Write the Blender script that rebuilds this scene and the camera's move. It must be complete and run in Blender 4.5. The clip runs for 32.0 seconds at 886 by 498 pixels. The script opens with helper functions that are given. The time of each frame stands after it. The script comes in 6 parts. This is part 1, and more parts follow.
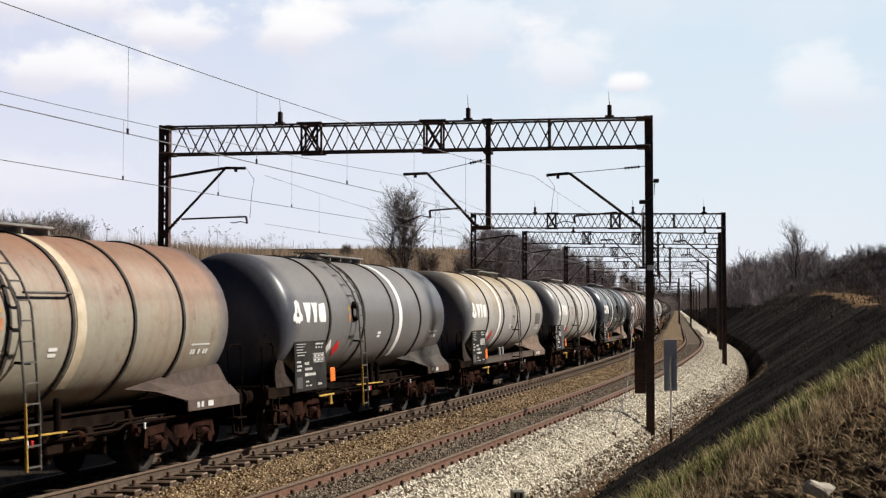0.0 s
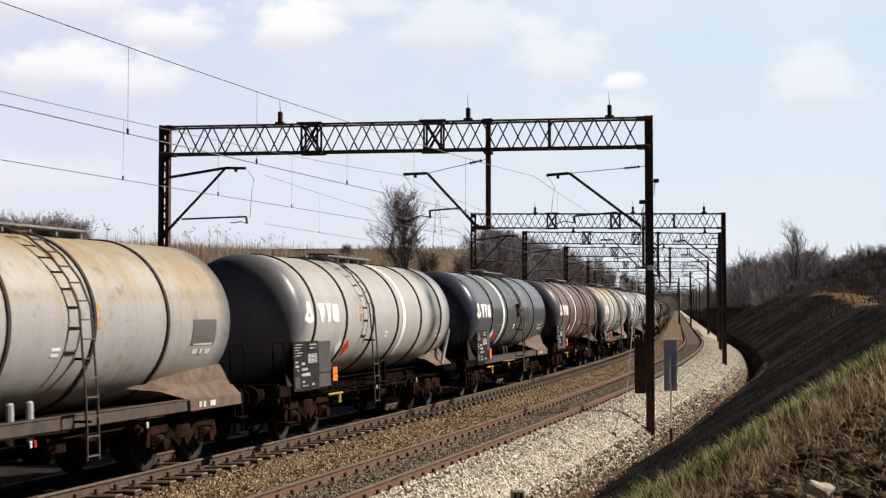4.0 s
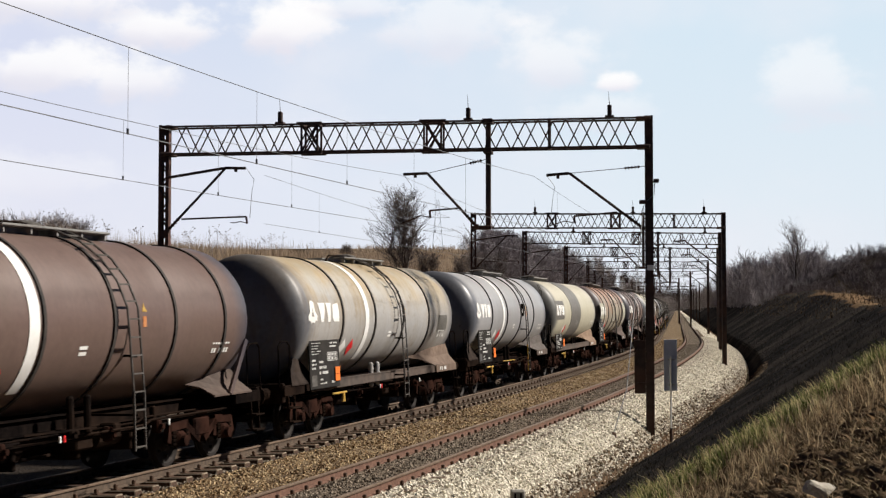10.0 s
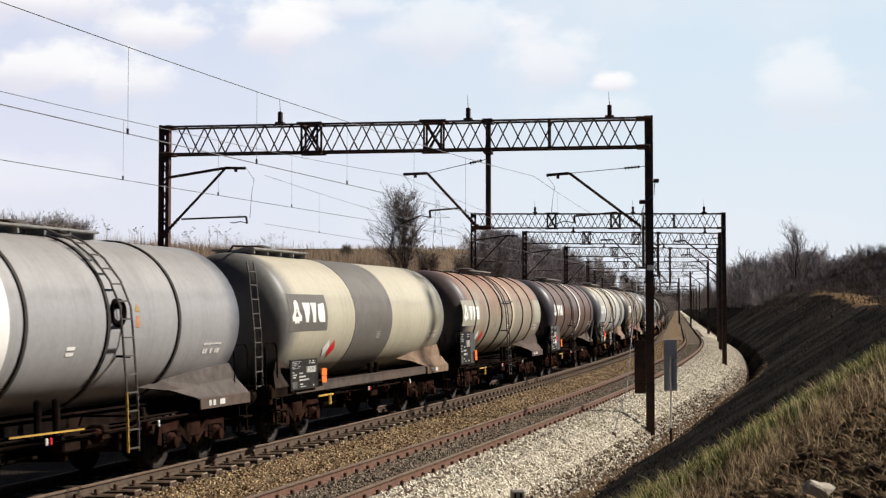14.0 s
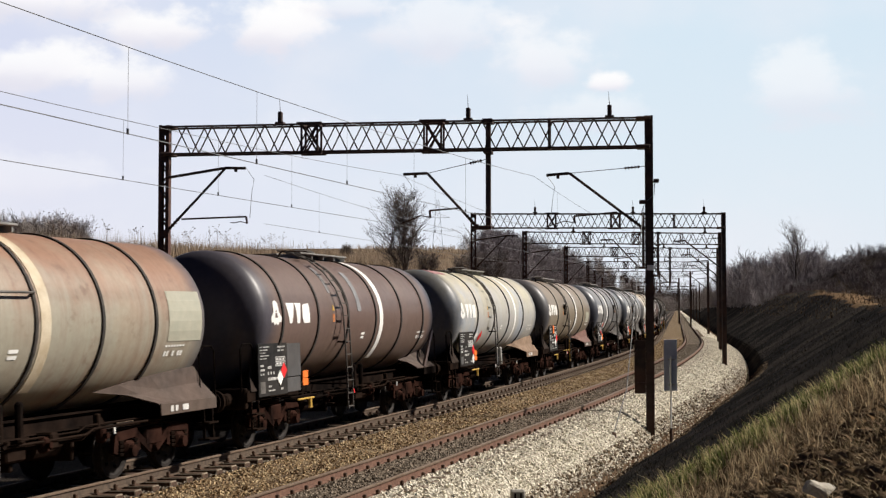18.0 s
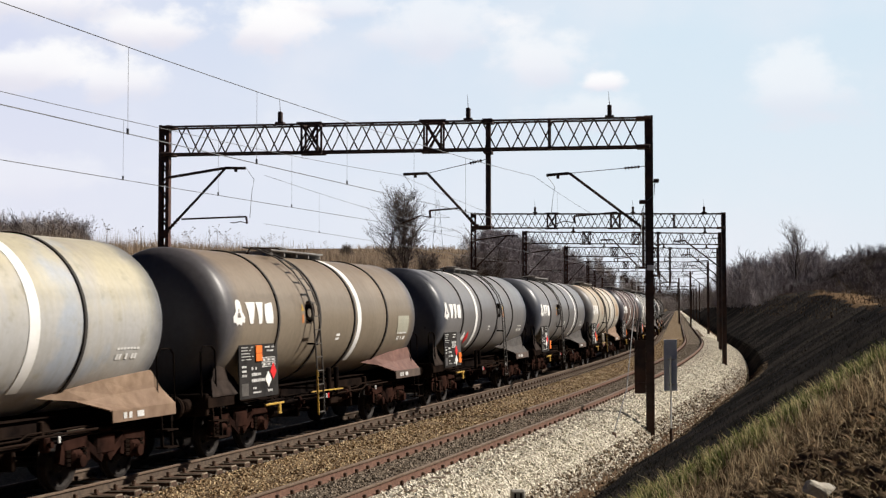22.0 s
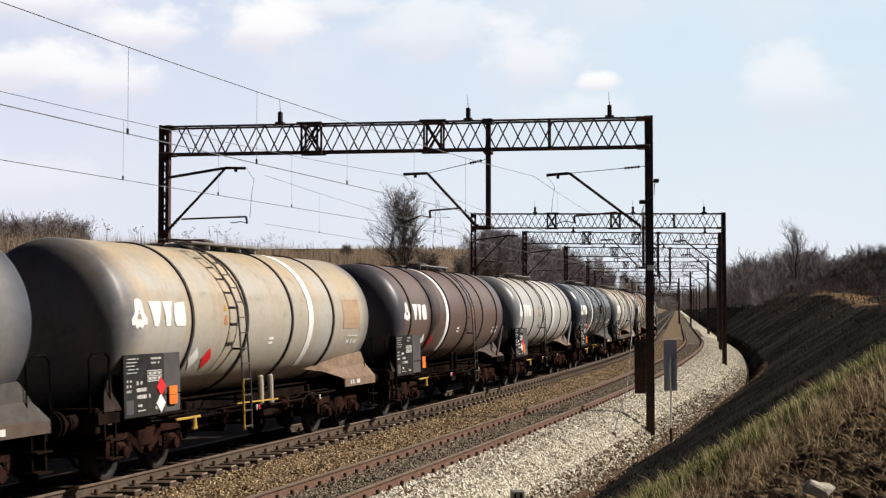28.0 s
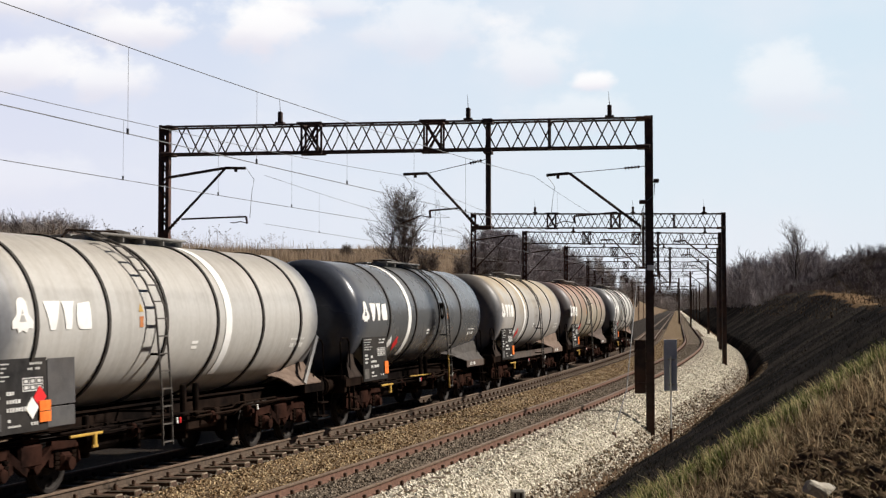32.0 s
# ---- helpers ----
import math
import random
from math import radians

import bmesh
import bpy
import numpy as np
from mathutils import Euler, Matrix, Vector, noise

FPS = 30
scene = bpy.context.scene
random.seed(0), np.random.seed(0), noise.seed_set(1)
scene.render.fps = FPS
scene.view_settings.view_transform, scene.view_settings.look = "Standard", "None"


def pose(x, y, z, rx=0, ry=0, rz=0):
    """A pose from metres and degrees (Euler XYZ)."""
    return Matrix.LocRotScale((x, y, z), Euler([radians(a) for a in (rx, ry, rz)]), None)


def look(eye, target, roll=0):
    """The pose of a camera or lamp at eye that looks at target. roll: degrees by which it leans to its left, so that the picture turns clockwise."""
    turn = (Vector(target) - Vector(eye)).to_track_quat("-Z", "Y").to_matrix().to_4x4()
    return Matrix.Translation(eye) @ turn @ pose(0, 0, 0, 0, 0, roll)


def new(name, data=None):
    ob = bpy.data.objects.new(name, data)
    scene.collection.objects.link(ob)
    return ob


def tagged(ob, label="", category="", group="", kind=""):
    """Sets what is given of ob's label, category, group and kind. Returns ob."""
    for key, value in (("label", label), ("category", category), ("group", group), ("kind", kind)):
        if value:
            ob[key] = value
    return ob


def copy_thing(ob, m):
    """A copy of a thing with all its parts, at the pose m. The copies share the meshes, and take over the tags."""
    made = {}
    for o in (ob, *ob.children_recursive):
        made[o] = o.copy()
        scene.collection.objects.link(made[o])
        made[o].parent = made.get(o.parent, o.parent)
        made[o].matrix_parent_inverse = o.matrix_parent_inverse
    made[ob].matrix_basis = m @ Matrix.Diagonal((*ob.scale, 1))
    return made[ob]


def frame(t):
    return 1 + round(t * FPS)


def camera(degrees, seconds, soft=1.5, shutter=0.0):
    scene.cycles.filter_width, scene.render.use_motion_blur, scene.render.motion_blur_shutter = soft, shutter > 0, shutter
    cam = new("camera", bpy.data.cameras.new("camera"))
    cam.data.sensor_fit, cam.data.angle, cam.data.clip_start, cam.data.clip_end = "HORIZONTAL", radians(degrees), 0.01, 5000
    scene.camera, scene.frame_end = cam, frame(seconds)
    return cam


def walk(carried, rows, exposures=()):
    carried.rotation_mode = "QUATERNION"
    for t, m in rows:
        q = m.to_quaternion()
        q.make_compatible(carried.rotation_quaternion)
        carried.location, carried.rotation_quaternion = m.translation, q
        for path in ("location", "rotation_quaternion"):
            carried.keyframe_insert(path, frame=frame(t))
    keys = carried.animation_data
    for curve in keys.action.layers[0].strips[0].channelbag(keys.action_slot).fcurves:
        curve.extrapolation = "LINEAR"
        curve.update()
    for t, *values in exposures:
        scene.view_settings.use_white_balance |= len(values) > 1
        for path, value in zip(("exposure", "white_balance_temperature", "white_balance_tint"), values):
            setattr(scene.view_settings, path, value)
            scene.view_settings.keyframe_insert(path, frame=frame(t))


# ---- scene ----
EYE = Vector((0.0, 0.0, 2.95))          # above the low rail
TILT = math.atan(104 / 2450)
cam = camera(35.5, 32.0, soft=1.28, shutter=0.15)
HOLD = look(EYE, EYE + Vector((0, 100, 100 * math.tan(TILT))))
walk(cam, [(0.0, HOLD), (32.0, HOLD)], exposures=[(0.0, 0.42), (32.0, 0.42)])

# ---- light: low spring sun from beyond the right-hand bank, thin cloud ----
SUN_AZ, SUN_EL = radians(74), radians(39)      # azimuth from +Y towards +X
world = bpy.data.worlds.new("sky_light")
scene.world = world
world.use_nodes = True
wn = world.node_tree.nodes
sky = wn.new("ShaderNodeTexSky")
sky.sky_type, sky.sun_disc = "NISHITA", False
sky.sun_elevation, sky.sun_rotation = SUN_EL, SUN_AZ
sky.air_density, sky.dust_density, sky.ozone_density = 0.11, 0.05, 10.0
world.node_tree.links.new(sky.outputs[0], wn["Background"].inputs[0])
wn["Background"].inputs[1].default_value = 0.05
sun = new("sun", bpy.data.lights.new("sun", "SUN"))
sun.data.energy, sun.data.angle, sun.data.color = 5.0, radians(3.5), (1.0, 0.925, 0.835)
SUN_DIR = Vector((math.sin(SUN_AZ) * math.cos(SUN_EL), math.cos(SUN_AZ) * math.cos(SUN_EL), math.sin(SUN_EL)))
sun.matrix_world = look(SUN_DIR * 200, (0, 0, 0))


# ---- materials ----
def nodes_of(name):
    m = bpy.data.materials.new(name)
    m.use_nodes = True
    return m, m.node_tree.nodes, m.node_tree.links.new, m.node_tree.nodes["Principled BSDF"]


def noise_of(n, link, vec, scale, detail=4.0, rough=0.6):
    t = n.new("ShaderNodeTexNoise")
    t.inputs["Scale"].default_value, t.inputs["Detail"].default_value, t.inputs["Roughness"].default_value = scale, detail, rough
    link(vec, t.inputs["Vector"])
    return t.outputs["Fac"]


def ramp_of(n, link, fac, stops):
    r = n.new("ShaderNodeValToRGB")
    while len(r.color_ramp.elements) < len(stops):
        r.color_ramp.elements.new(0.5)
    for e, (p, c) in zip(r.color_ramp.elements, stops):
        e.position, e.color = p, (*c, 1)
    link(fac, r.inputs[0])
    return r.outputs[0]


def mix_of(n, link, fac, a, b, mode="MIX"):
    m = n.new("ShaderNodeMix")
    m.data_type, m.blend_type = "RGBA", mode
    for v, i in ((fac, 0), (a, 6), (b, 7)):
        if hasattr(v, "links"):
            link(v, m.inputs[i])
        else:
            m.inputs[i].default_value = v if i == 0 else (*v, 1)
    return m.outputs[2]


def grainy(name, c1, c2, scale=3.0, c3=None, big=0.4, rough=0.8, metal=0.0, bump=0.3, bscale=None, depth=0.02, stretch=(1, 1, 1), vary=0.0):
    """Two colours mixed by fine grain, a third in large patches, fine relief."""
    m, n, link, bsdf = nodes_of(name)
    co = n.new("ShaderNodeTexCoord")
    mp = n.new("ShaderNodeMapping")
    mp.inputs["Scale"].default_value = stretch
    link(co.outputs["Object"], mp.inputs["Vector"])
    vec = mp.outputs[0]
    col = ramp_of(n, link, noise_of(n, link, vec, scale, 6), [(0.35, c1), (0.65, c2)])
    if c3:
        patch = ramp_of(n, link, noise_of(n, link, vec, scale * 0.13, 3), [(0.42, (0, 0, 0)), (0.62, (1, 1, 1))])
        f = n.new("ShaderNodeMath")
        f.operation = "MULTIPLY"
        f.inputs[1].default_value = big
        link(patch, f.inputs[0])
        col = mix_of(n, link, f.outputs[0], col, c3)
    if vary:
        info = n.new("ShaderNodeObjectInfo")
        hsv = n.new("ShaderNodeHueSaturation")
        mr = n.new("ShaderNodeMapRange")
        mr.inputs[3].default_value, mr.inputs[4].default_value = 1 - vary, 1 + vary
        link(info.outputs["Random"], mr.inputs[0])
        link(mr.outputs[0], hsv.inputs["Value"])
        link(col, hsv.inputs["Color"])
        col = hsv.outputs[0]
    link(col, bsdf.inputs["Base Color"])
    bsdf.inputs["Roughness"].default_value, bsdf.inputs["Metallic"].default_value = rough, metal
    bsdf.inputs["Specular IOR Level"].default_value = 0.0 if rough > 0.9 else 0.4
    if bump:
        b = n.new("ShaderNodeBump")
        b.inputs["Strength"].default_value, b.inputs["Distance"].default_value = bump, depth
        link(noise_of(n, link, vec, bscale or scale * 3, 6, 0.7), b.inputs["Height"])
        link(b.outputs[0], bsdf.inputs["Normal"])
    return m


def stones(name, dark, mid, light, scale=16.0, patch=None, big=0.5):
    """Broken stone: cells of several greys with dark joints and a worn look in patches."""
    m, n, link, bsdf = nodes_of(name)
    co = n.new("ShaderNodeTexCoord")
    vec = co.outputs["Object"]
    v = n.new("ShaderNodeTexVoronoi")
    v.inputs["Scale"].default_value = scale
    link(vec, v.inputs["Vector"])
    sep = n.new("ShaderNodeSeparateColor")
    link(v.outputs["Color"], sep.inputs[0])
    col = ramp_of(n, link, sep.outputs[0], [(0.0, dark), (0.45, mid), (1.0, light)])
    if patch:
        f = ramp_of(n, link, noise_of(n, link, vec, 0.5, 4), [(0.4, (0, 0, 0)), (0.66, (big, big, big))])
        col = mix_of(n, link, f, col, patch)
    gaps = ramp_of(n, link, v.outputs["Distance"], [(0.35, (1, 1, 1)), (0.75, (0.28, 0.25, 0.22))])
    col = mix_of(n, link, 1.0, col, gaps, "MULTIPLY")
    link(col, bsdf.inputs["Base Color"])
    bsdf.inputs["Roughness"].default_value = 0.9
    bsdf.inputs["Specular IOR Level"].default_value = 0.2
    b = n.new("ShaderNodeBump")
    b.inputs["Strength"].default_value, b.inputs["Distance"].default_value = 1.0, 0.05
    b.invert = True
    link(v.outputs["Distance"], b.inputs["Height"])
    link(b.outputs[0], bsdf.inputs["Normal"])
    return m


def islands(name, c1, c2, c3, rough=0.85, sheen=0.0):
    """For joined pieces that cannot be counted: each piece has a colour of its own."""
    m, n, link, bsdf = nodes_of(name)
    g = n.new("ShaderNodeNewGeometry")
    link(ramp_of(n, link, g.outputs["Random Per Island"], [(0.0, c1), (0.5, c2), (1.0, c3)]), bsdf.inputs["Base Color"])
    bsdf.inputs["Roughness"].default_value = rough
    bsdf.inputs["Specular IOR Level"].default_value = 0.2
    if sheen:
        thin = n.new("ShaderNodeBsdfTranslucent")
        link(bsdf.inputs["Base Color"].links[0].from_socket, thin.inputs["Color"])
        both = n.new("ShaderNodeMixShader")
        both.inputs[0].default_value = sheen
        link(bsdf.outputs[0], both.inputs[1])
        link(thin.outputs[0], both.inputs[2])
        link(both.outputs[0], n["Material Output"].inputs["Surface"])
    return m


M_GROUND = grainy("dead_grass_soil", (0.035, 0.025, 0.017), (0.15, 0.105, 0.065), 14.0, (0.085, 0.075, 0.035), 0.5, 0.95, bump=0.9, depth=0.10)
M_REEDBANK = grainy("dry_grass_bank", (0.12, 0.088, 0.062), (0.205, 0.158, 0.112), 1.4, (0.11, 0.075, 0.055), 0.5, 0.95, bump=0.8, depth=0.12)
# slope turned from the sun: its shade is put into this burnt colour
M_BURNT_SHADE = grainy("scorched_shade_slope", (0.013, 0.0125, 0.013), (0.037, 0.035, 0.036), 1.3, (0.070, 0.062, 0.054), 0.7, 0.95, bump=0.9, depth=0.15)
M_SAND = grainy("sandy_path", (0.135, 0.088, 0.052), (0.22, 0.148, 0.09), 1.6, (0.08, 0.06, 0.04), 0.5, 0.95, bump=0.5)
M_WOODFLOOR = grainy("leaf_litter", (0.030, 0.022, 0.017), (0.065, 0.048, 0.035), 0.4, (0.045, 0.04, 0.03), 0.4, 0.95, bump=0.6, depth=0.2)
M_BALLAST_NEW = stones("pale_limestone_ballast", (0.42, 0.385, 0.31), (0.62, 0.575, 0.47), (0.80, 0.76, 0.64), 15, (0.42, 0.36, 0.27), 0.3)
M_BALLAST_OLD = stones("rusty_brown_ballast", (0.10, 0.068, 0.040), (0.255, 0.178, 0.10), (0.46, 0.36, 0.22), 17, (0.14, 0.085, 0.05), 0.5)
M_BALLAST_GREY = stones("oily_grey_ballast", (0.09, 0.070, 0.050), (0.195, 0.155, 0.112), (0.31, 0.255, 0.19), 17, (0.14, 0.095, 0.065), 0.5)
# near-black: the train's shade on the bed is put in with the oil
M_BALLAST_OILSHADE = stones("oil_and_shade_ballast", (0.010, 0.007, 0.005), (0.026, 0.018, 0.012), (0.055, 0.039, 0.027), 17, (0.022, 0.014, 0.009), 0.6)
M_STONE_NEW = islands("pale_loose_stones", (0.47, 0.43, 0.35), (0.68, 0.63, 0.52), (0.87, 0.825, 0.70))
M_STONE_OLD = islands("brown_loose_stones", (0.12, 0.072, 0.038), (0.28, 0.19, 0.10), (0.56, 0.44, 0.26))
M_STONE_GREY = islands("grey_loose_stones", (0.095, 0.077, 0.058), (0.205, 0.168, 0.128), (0.34, 0.285, 0.22))
M_RAILSIDE = grainy("rusty_rail_steel", (0.105, 0.052, 0.036), (0.19, 0.105, 0.072), 9, (0.16, 0.085, 0.058), 0.5, 0.8, 0.2, 0.3)
M_RAILBROWN = grainy("brown_rail_steel", (0.060, 0.042, 0.030), (0.12, 0.086, 0.060), 9, (0.10, 0.066, 0.045), 0.5, 0.75, 0.2, 0.3)
M_RAILTOP = grainy("worn_rail_head", (0.13, 0.090, 0.064), (0.21, 0.155, 0.112), 6, (0.14, 0.09, 0.06), 0.5, 0.6, 0.25, 0.1)
M_SLEEPER = grainy("weathered_sleeper", (0.15, 0.118, 0.085), (0.31, 0.255, 0.19), 7, (0.12, 0.085, 0.055), 0.5, 0.9, bump=0.5, vary=0.25, stretch=(1, 5, 1))
M_CLIP = grainy("rusty_fastening", (0.05, 0.03, 0.02), (0.11, 0.06, 0.035), 14, None, 0, 0.8, 0.2)
M_MAST = grainy("dark_brown_mast_paint", (0.030, 0.021, 0.018), (0.060, 0.040, 0.033), 5, (0.11, 0.05, 0.032), 0.45, 0.75, 0.1, 0.25)
M_MASTRUST = grainy("red_brown_mast_paint", (0.07, 0.032, 0.024), (0.13, 0.058, 0.042), 6, (0.045, 0.028, 0.022), 0.6, 0.75, 0.1, 0.25)
M_WIRE = grainy("copper_wire", (0.15, 0.155, 0.16), (0.23, 0.235, 0.24), 3, None, 0, 0.6, 0.3, 0)
M_INSUL = grainy("brown_porcelain", (0.035, 0.02, 0.016), (0.06, 0.035, 0.028), 8, None, 0, 0.25, 0, 0)
M_CONCRETE = grainy("stained_concrete", (0.24, 0.23, 0.20), (0.36, 0.34, 0.30), 5, (0.16, 0.14, 0.11), 0.5, 0.9, bump=0.4)
M_SIGNBACK = grainy("grey_blue_sign_back", (0.52, 0.58, 0.68), (0.60, 0.66, 0.76), 4, (0.45, 0.50, 0.58), 0.4, 0.55, 0.0, 0.1)
M_GALV = grainy("galvanised_steel", (0.42, 0.43, 0.44), (0.55, 0.56, 0.57), 7, (0.33, 0.33, 0.33), 0.4, 0.5, 0.6, 0.1)
M_BARK = grainy("grey_brown_bark", (0.06, 0.048, 0.038), (0.12, 0.098, 0.08), 6, (0.075, 0.075, 0.06), 0.4, 0.9, bump=0.5)
M_TWIG = islands("bare_twigs", (0.085, 0.070, 0.066), (0.135, 0.113, 0.105), (0.20, 0.168, 0.155))
# paler than the near twigs: haze of distance is put into the colour
M_FARWOOD = islands("haze_pale_branches", (0.17, 0.145, 0.135), (0.26, 0.225, 0.21), (0.36, 0.32, 0.295))
M_REED = islands("dry_reeds", (0.21, 0.155, 0.11), (0.34, 0.262, 0.188), (0.47, 0.375, 0.275), sheen=0.5)
M_GRASS = islands("mixed_spring_grass", (0.030, 0.042, 0.012), (0.13, 0.15, 0.042), (0.56, 0.49, 0.25), sheen=0.4)
M_DRYSTALK = islands("dead_grass_stalks", (0.06, 0.042, 0.026), (0.24, 0.165, 0.095), (0.52, 0.41, 0.25), sheen=0.35)
M_SCRUB = islands("violet_brown_scrub", (0.080, 0.066, 0.070), (0.128, 0.107, 0.112), (0.19, 0.162, 0.162))
# the rise's hazy grey-violet is put into the branch colour
M_RISEWOOD = islands("haze_violet_branches", (0.15, 0.134, 0.146), (0.23, 0.205, 0.215), (0.33, 0.295, 0.30))
M_TOE = grainy("brown_earth_edge", (0.055, 0.036, 0.024), (0.15, 0.098, 0.062), 6.0, (0.085, 0.06, 0.04), 0.5, 0.95, bump=0.9, depth=0.06)
M_LEAF = islands("curled_dead_leaves", (0.10, 0.06, 0.035), (0.30, 0.19, 0.10), (0.58, 0.44, 0.26), sheen=0.3)
M_CLOD = grainy("earth_clods", (0.045, 0.032, 0.022), (0.15, 0.105, 0.068), 20, (0.24, 0.175, 0.11), 0.5, 0.95, bump=0.8)
M_RUBBLE = islands("dark_rubble_and_leaves", (0.04, 0.028, 0.019), (0.11, 0.075, 0.048), (0.26, 0.19, 0.12))
M_LIGHTSTONE = grainy("pale_stone", (0.42, 0.38, 0.31), (0.58, 0.54, 0.46), 14, (0.3, 0.26, 0.2), 0.5, 0.9, bump=0.5)


# ---- mesh helpers ----
def mesh_ob(name, verts, faces, mat, parent=None, smooth=False, slots=None):
    me = bpy.data.meshes.new(name)
    me.from_pydata([tuple(v) for v in verts], [], faces)
    for m in (mat if isinstance(mat, (list, tuple)) else [mat]):
        me.materials.append(m)
    if slots is not None:
        me.polygons.foreach_set("material_index", slots)
    if smooth:
        me.polygons.foreach_set("use_smooth", [True] * len(me.polygons))
    me.update()
    ob = new(name, me)
    if parent is not None:
        ob.parent = parent
    return ob


def part(name, bm, material, parent, label="", smooth=False):
    """One bmesh as one mesh object under a thing or a part."""
    me = bpy.data.meshes.new(name)
    bm.to_mesh(me)
    bm.free()
    for m in (material if isinstance(material, (list, tuple)) else [material]):
        me.materials.append(m)
    if smooth:
        me.polygons.foreach_set("use_smooth", [True] * len(me.polygons))
    ob = new(name, me)
    if parent is not None:
        ob.parent = parent
    return tagged(ob, label=label)


def empty(name, m=None, **tags):
    e = new(name)
    e.empty_display_size = 0.2
    if m is not None:
        e.matrix_world = m
    return tagged(e, **tags)


def box(bm, cx, cy, cz, sx, sy, sz, bevel=0.0, rot=None):
    """A box of size sx, sy, sz about a centre, edges taken off by bevel."""
    r = bmesh.ops.create_cube(bm, size=1.0)
    vs = r["verts"]
    bmesh.ops.scale(bm, verts=vs, vec=(sx, sy, sz))
    if bevel:
        es = list({e for v in vs for e in v.link_edges})
        out = bmesh.ops.bevel(bm, geom=es, offset=bevel, segments=1, affect="EDGES")
        vs = list({v for f in out["faces"] for v in f.verts} | {v for v in vs if v.is_valid})
    if rot is not None:
        bmesh.ops.rotate(bm, verts=vs, cent=(0, 0, 0), matrix=rot)
    bmesh.ops.translate(bm, verts=vs, vec=(cx, cy, cz))
    return vs


def rod(bm, a, b, r1, r2=None, seg=6):
    """A round bar from a to b."""
    a, b = Vector(a), Vector(b)
    d = b - a
    m = Matrix.Translation((a + b) / 2) @ d.to_track_quat("Z", "Y").to_matrix().to_4x4()
    return bmesh.ops.create_cone(bm, cap_ends=True, segments=seg, radius1=r1, radius2=r1 if r2 is None else r2, depth=d.length, matrix=m)["verts"]


def bar(bm, a, b, w, h):
    """A flat or square bar from a to b; h lies nearest to the vertical."""
    a, b = Vector(a), Vector(b)
    d = b - a
    q = d.to_track_quat("X", "Z").to_matrix()
    vs = bmesh.ops.create_cube(bm, size=1.0)["verts"]
    bmesh.ops.scale(bm, verts=vs, vec=(d.length, w, h))
    bmesh.ops.rotate(bm, verts=vs, cent=(0, 0, 0), matrix=q)
    bmesh.ops.translate(bm, verts=vs, vec=(a + b) / 2)
    return vs


def lathe(bm, profile, axis="X", seg=32, centre=(0, 0, 0), cap=True):
    """A turned body: profile of (along, radius) about an axis."""
    rings = []
    cx, cy, cz = centre
    for t, r in profile:
        ring = []
        for i in range(seg):
            c, s = math.cos(2 * math.pi * i / seg) * r, math.sin(2 * math.pi * i / seg) * r
            p = (cx + t, cy + c, cz + s) if axis == "X" else (cx + c, cy + t, cz + s) if axis == "Y" else (cx + c, cy + s, cz + t)
            ring.append(bm.verts.new(p))
        rings.append(ring)
    for a, b in zip(rings, rings[1:]):
        for i in range(seg):
            j = (i + 1) % seg
            bm.faces.new((a[i], a[j], b[j], b[i]))
    if cap:
        for r in (rings[0][::-1], rings[-1]):
            bm.faces.new(r)
    bmesh.ops.recalc_face_normals(bm, faces=bm.faces)
    return rings


def tube(bm, pts, r, seg=6):
    """A bent round bar through points."""
    pts = [Vector(p) for p in pts]
    rings = []
    for i, p in enumerate(pts):
        d = (pts[min(i + 1, len(pts) - 1)] - pts[max(i - 1, 0)]).normalized()
        q = d.to_track_quat("Z", "Y").to_matrix()
        rings.append([bm.verts.new(p + q @ Vector((math.cos(2 * math.pi * k / seg) * r, math.sin(2 * math.pi * k / seg) * r, 0))) for k in range(seg)])
    for a, b in zip(rings, rings[1:]):
        for i in range(seg):
            j = (i + 1) % seg
            bm.faces.new((a[i], a[j], b[j], b[i]))
    bm.faces.new(rings[0][::-1])
    bm.faces.new(rings[-1])


# ---- the line of the railway: a wide left-hand bend that runs out straight ----
M0, M1, YB, X30 = 0.2924, 0.1689, 136.2, -4.462
TRACK2, CANT = 4.453, 0.06
_y = np.concatenate([np.arange(-150, 160, 0.5), np.geomspace(160, 3600, 180)])
_m = np.where(_y < YB, M1 + (M0 - M1) * (YB - _y) / (YB - 30), M1)
_x = np.concatenate([[0], np.cumsum((_m[1:] + _m[:-1]) / 2 * np.diff(_y))])
_x += X30 - np.interp(30, _y, _x)
_s = np.concatenate([[0], np.cumsum(np.hypot(np.diff(_x), np.diff(_y)))])
_s -= np.interp(30, _y, _s)


def line(s, u=0.0, z=0.0):
    """A point at s metres along the train's track, u to its right, z above the low rail."""
    x, y, m = np.interp(s, _s, _x), np.interp(s, _s, _y), np.interp(np.interp(s, _s, _y), _y, _m)
    k = math.hypot(1, m)
    return Vector((x + u / k, y - u * m / k, z))


def heading(s):
    return math.atan2(1.0, np.interp(np.interp(s, _s, _y), _y, _m))


def s_at(y):
    return float(np.interp(y, _y, _s))


def u_of(x, y):
    """How far right of the train's track a point lies."""
    m = np.interp(y, _y, _m)
    return (x - np.interp(y, _y, _x)) / math.hypot(1, m)


# ---- ground: a cutting, with a bench and a wooded rise on the right-hand side ----
def smooth(t):
    t = min(max(t, 0.0), 1.0)
    return t * t * (3 - 2 * t)


SLOPE = 0.62


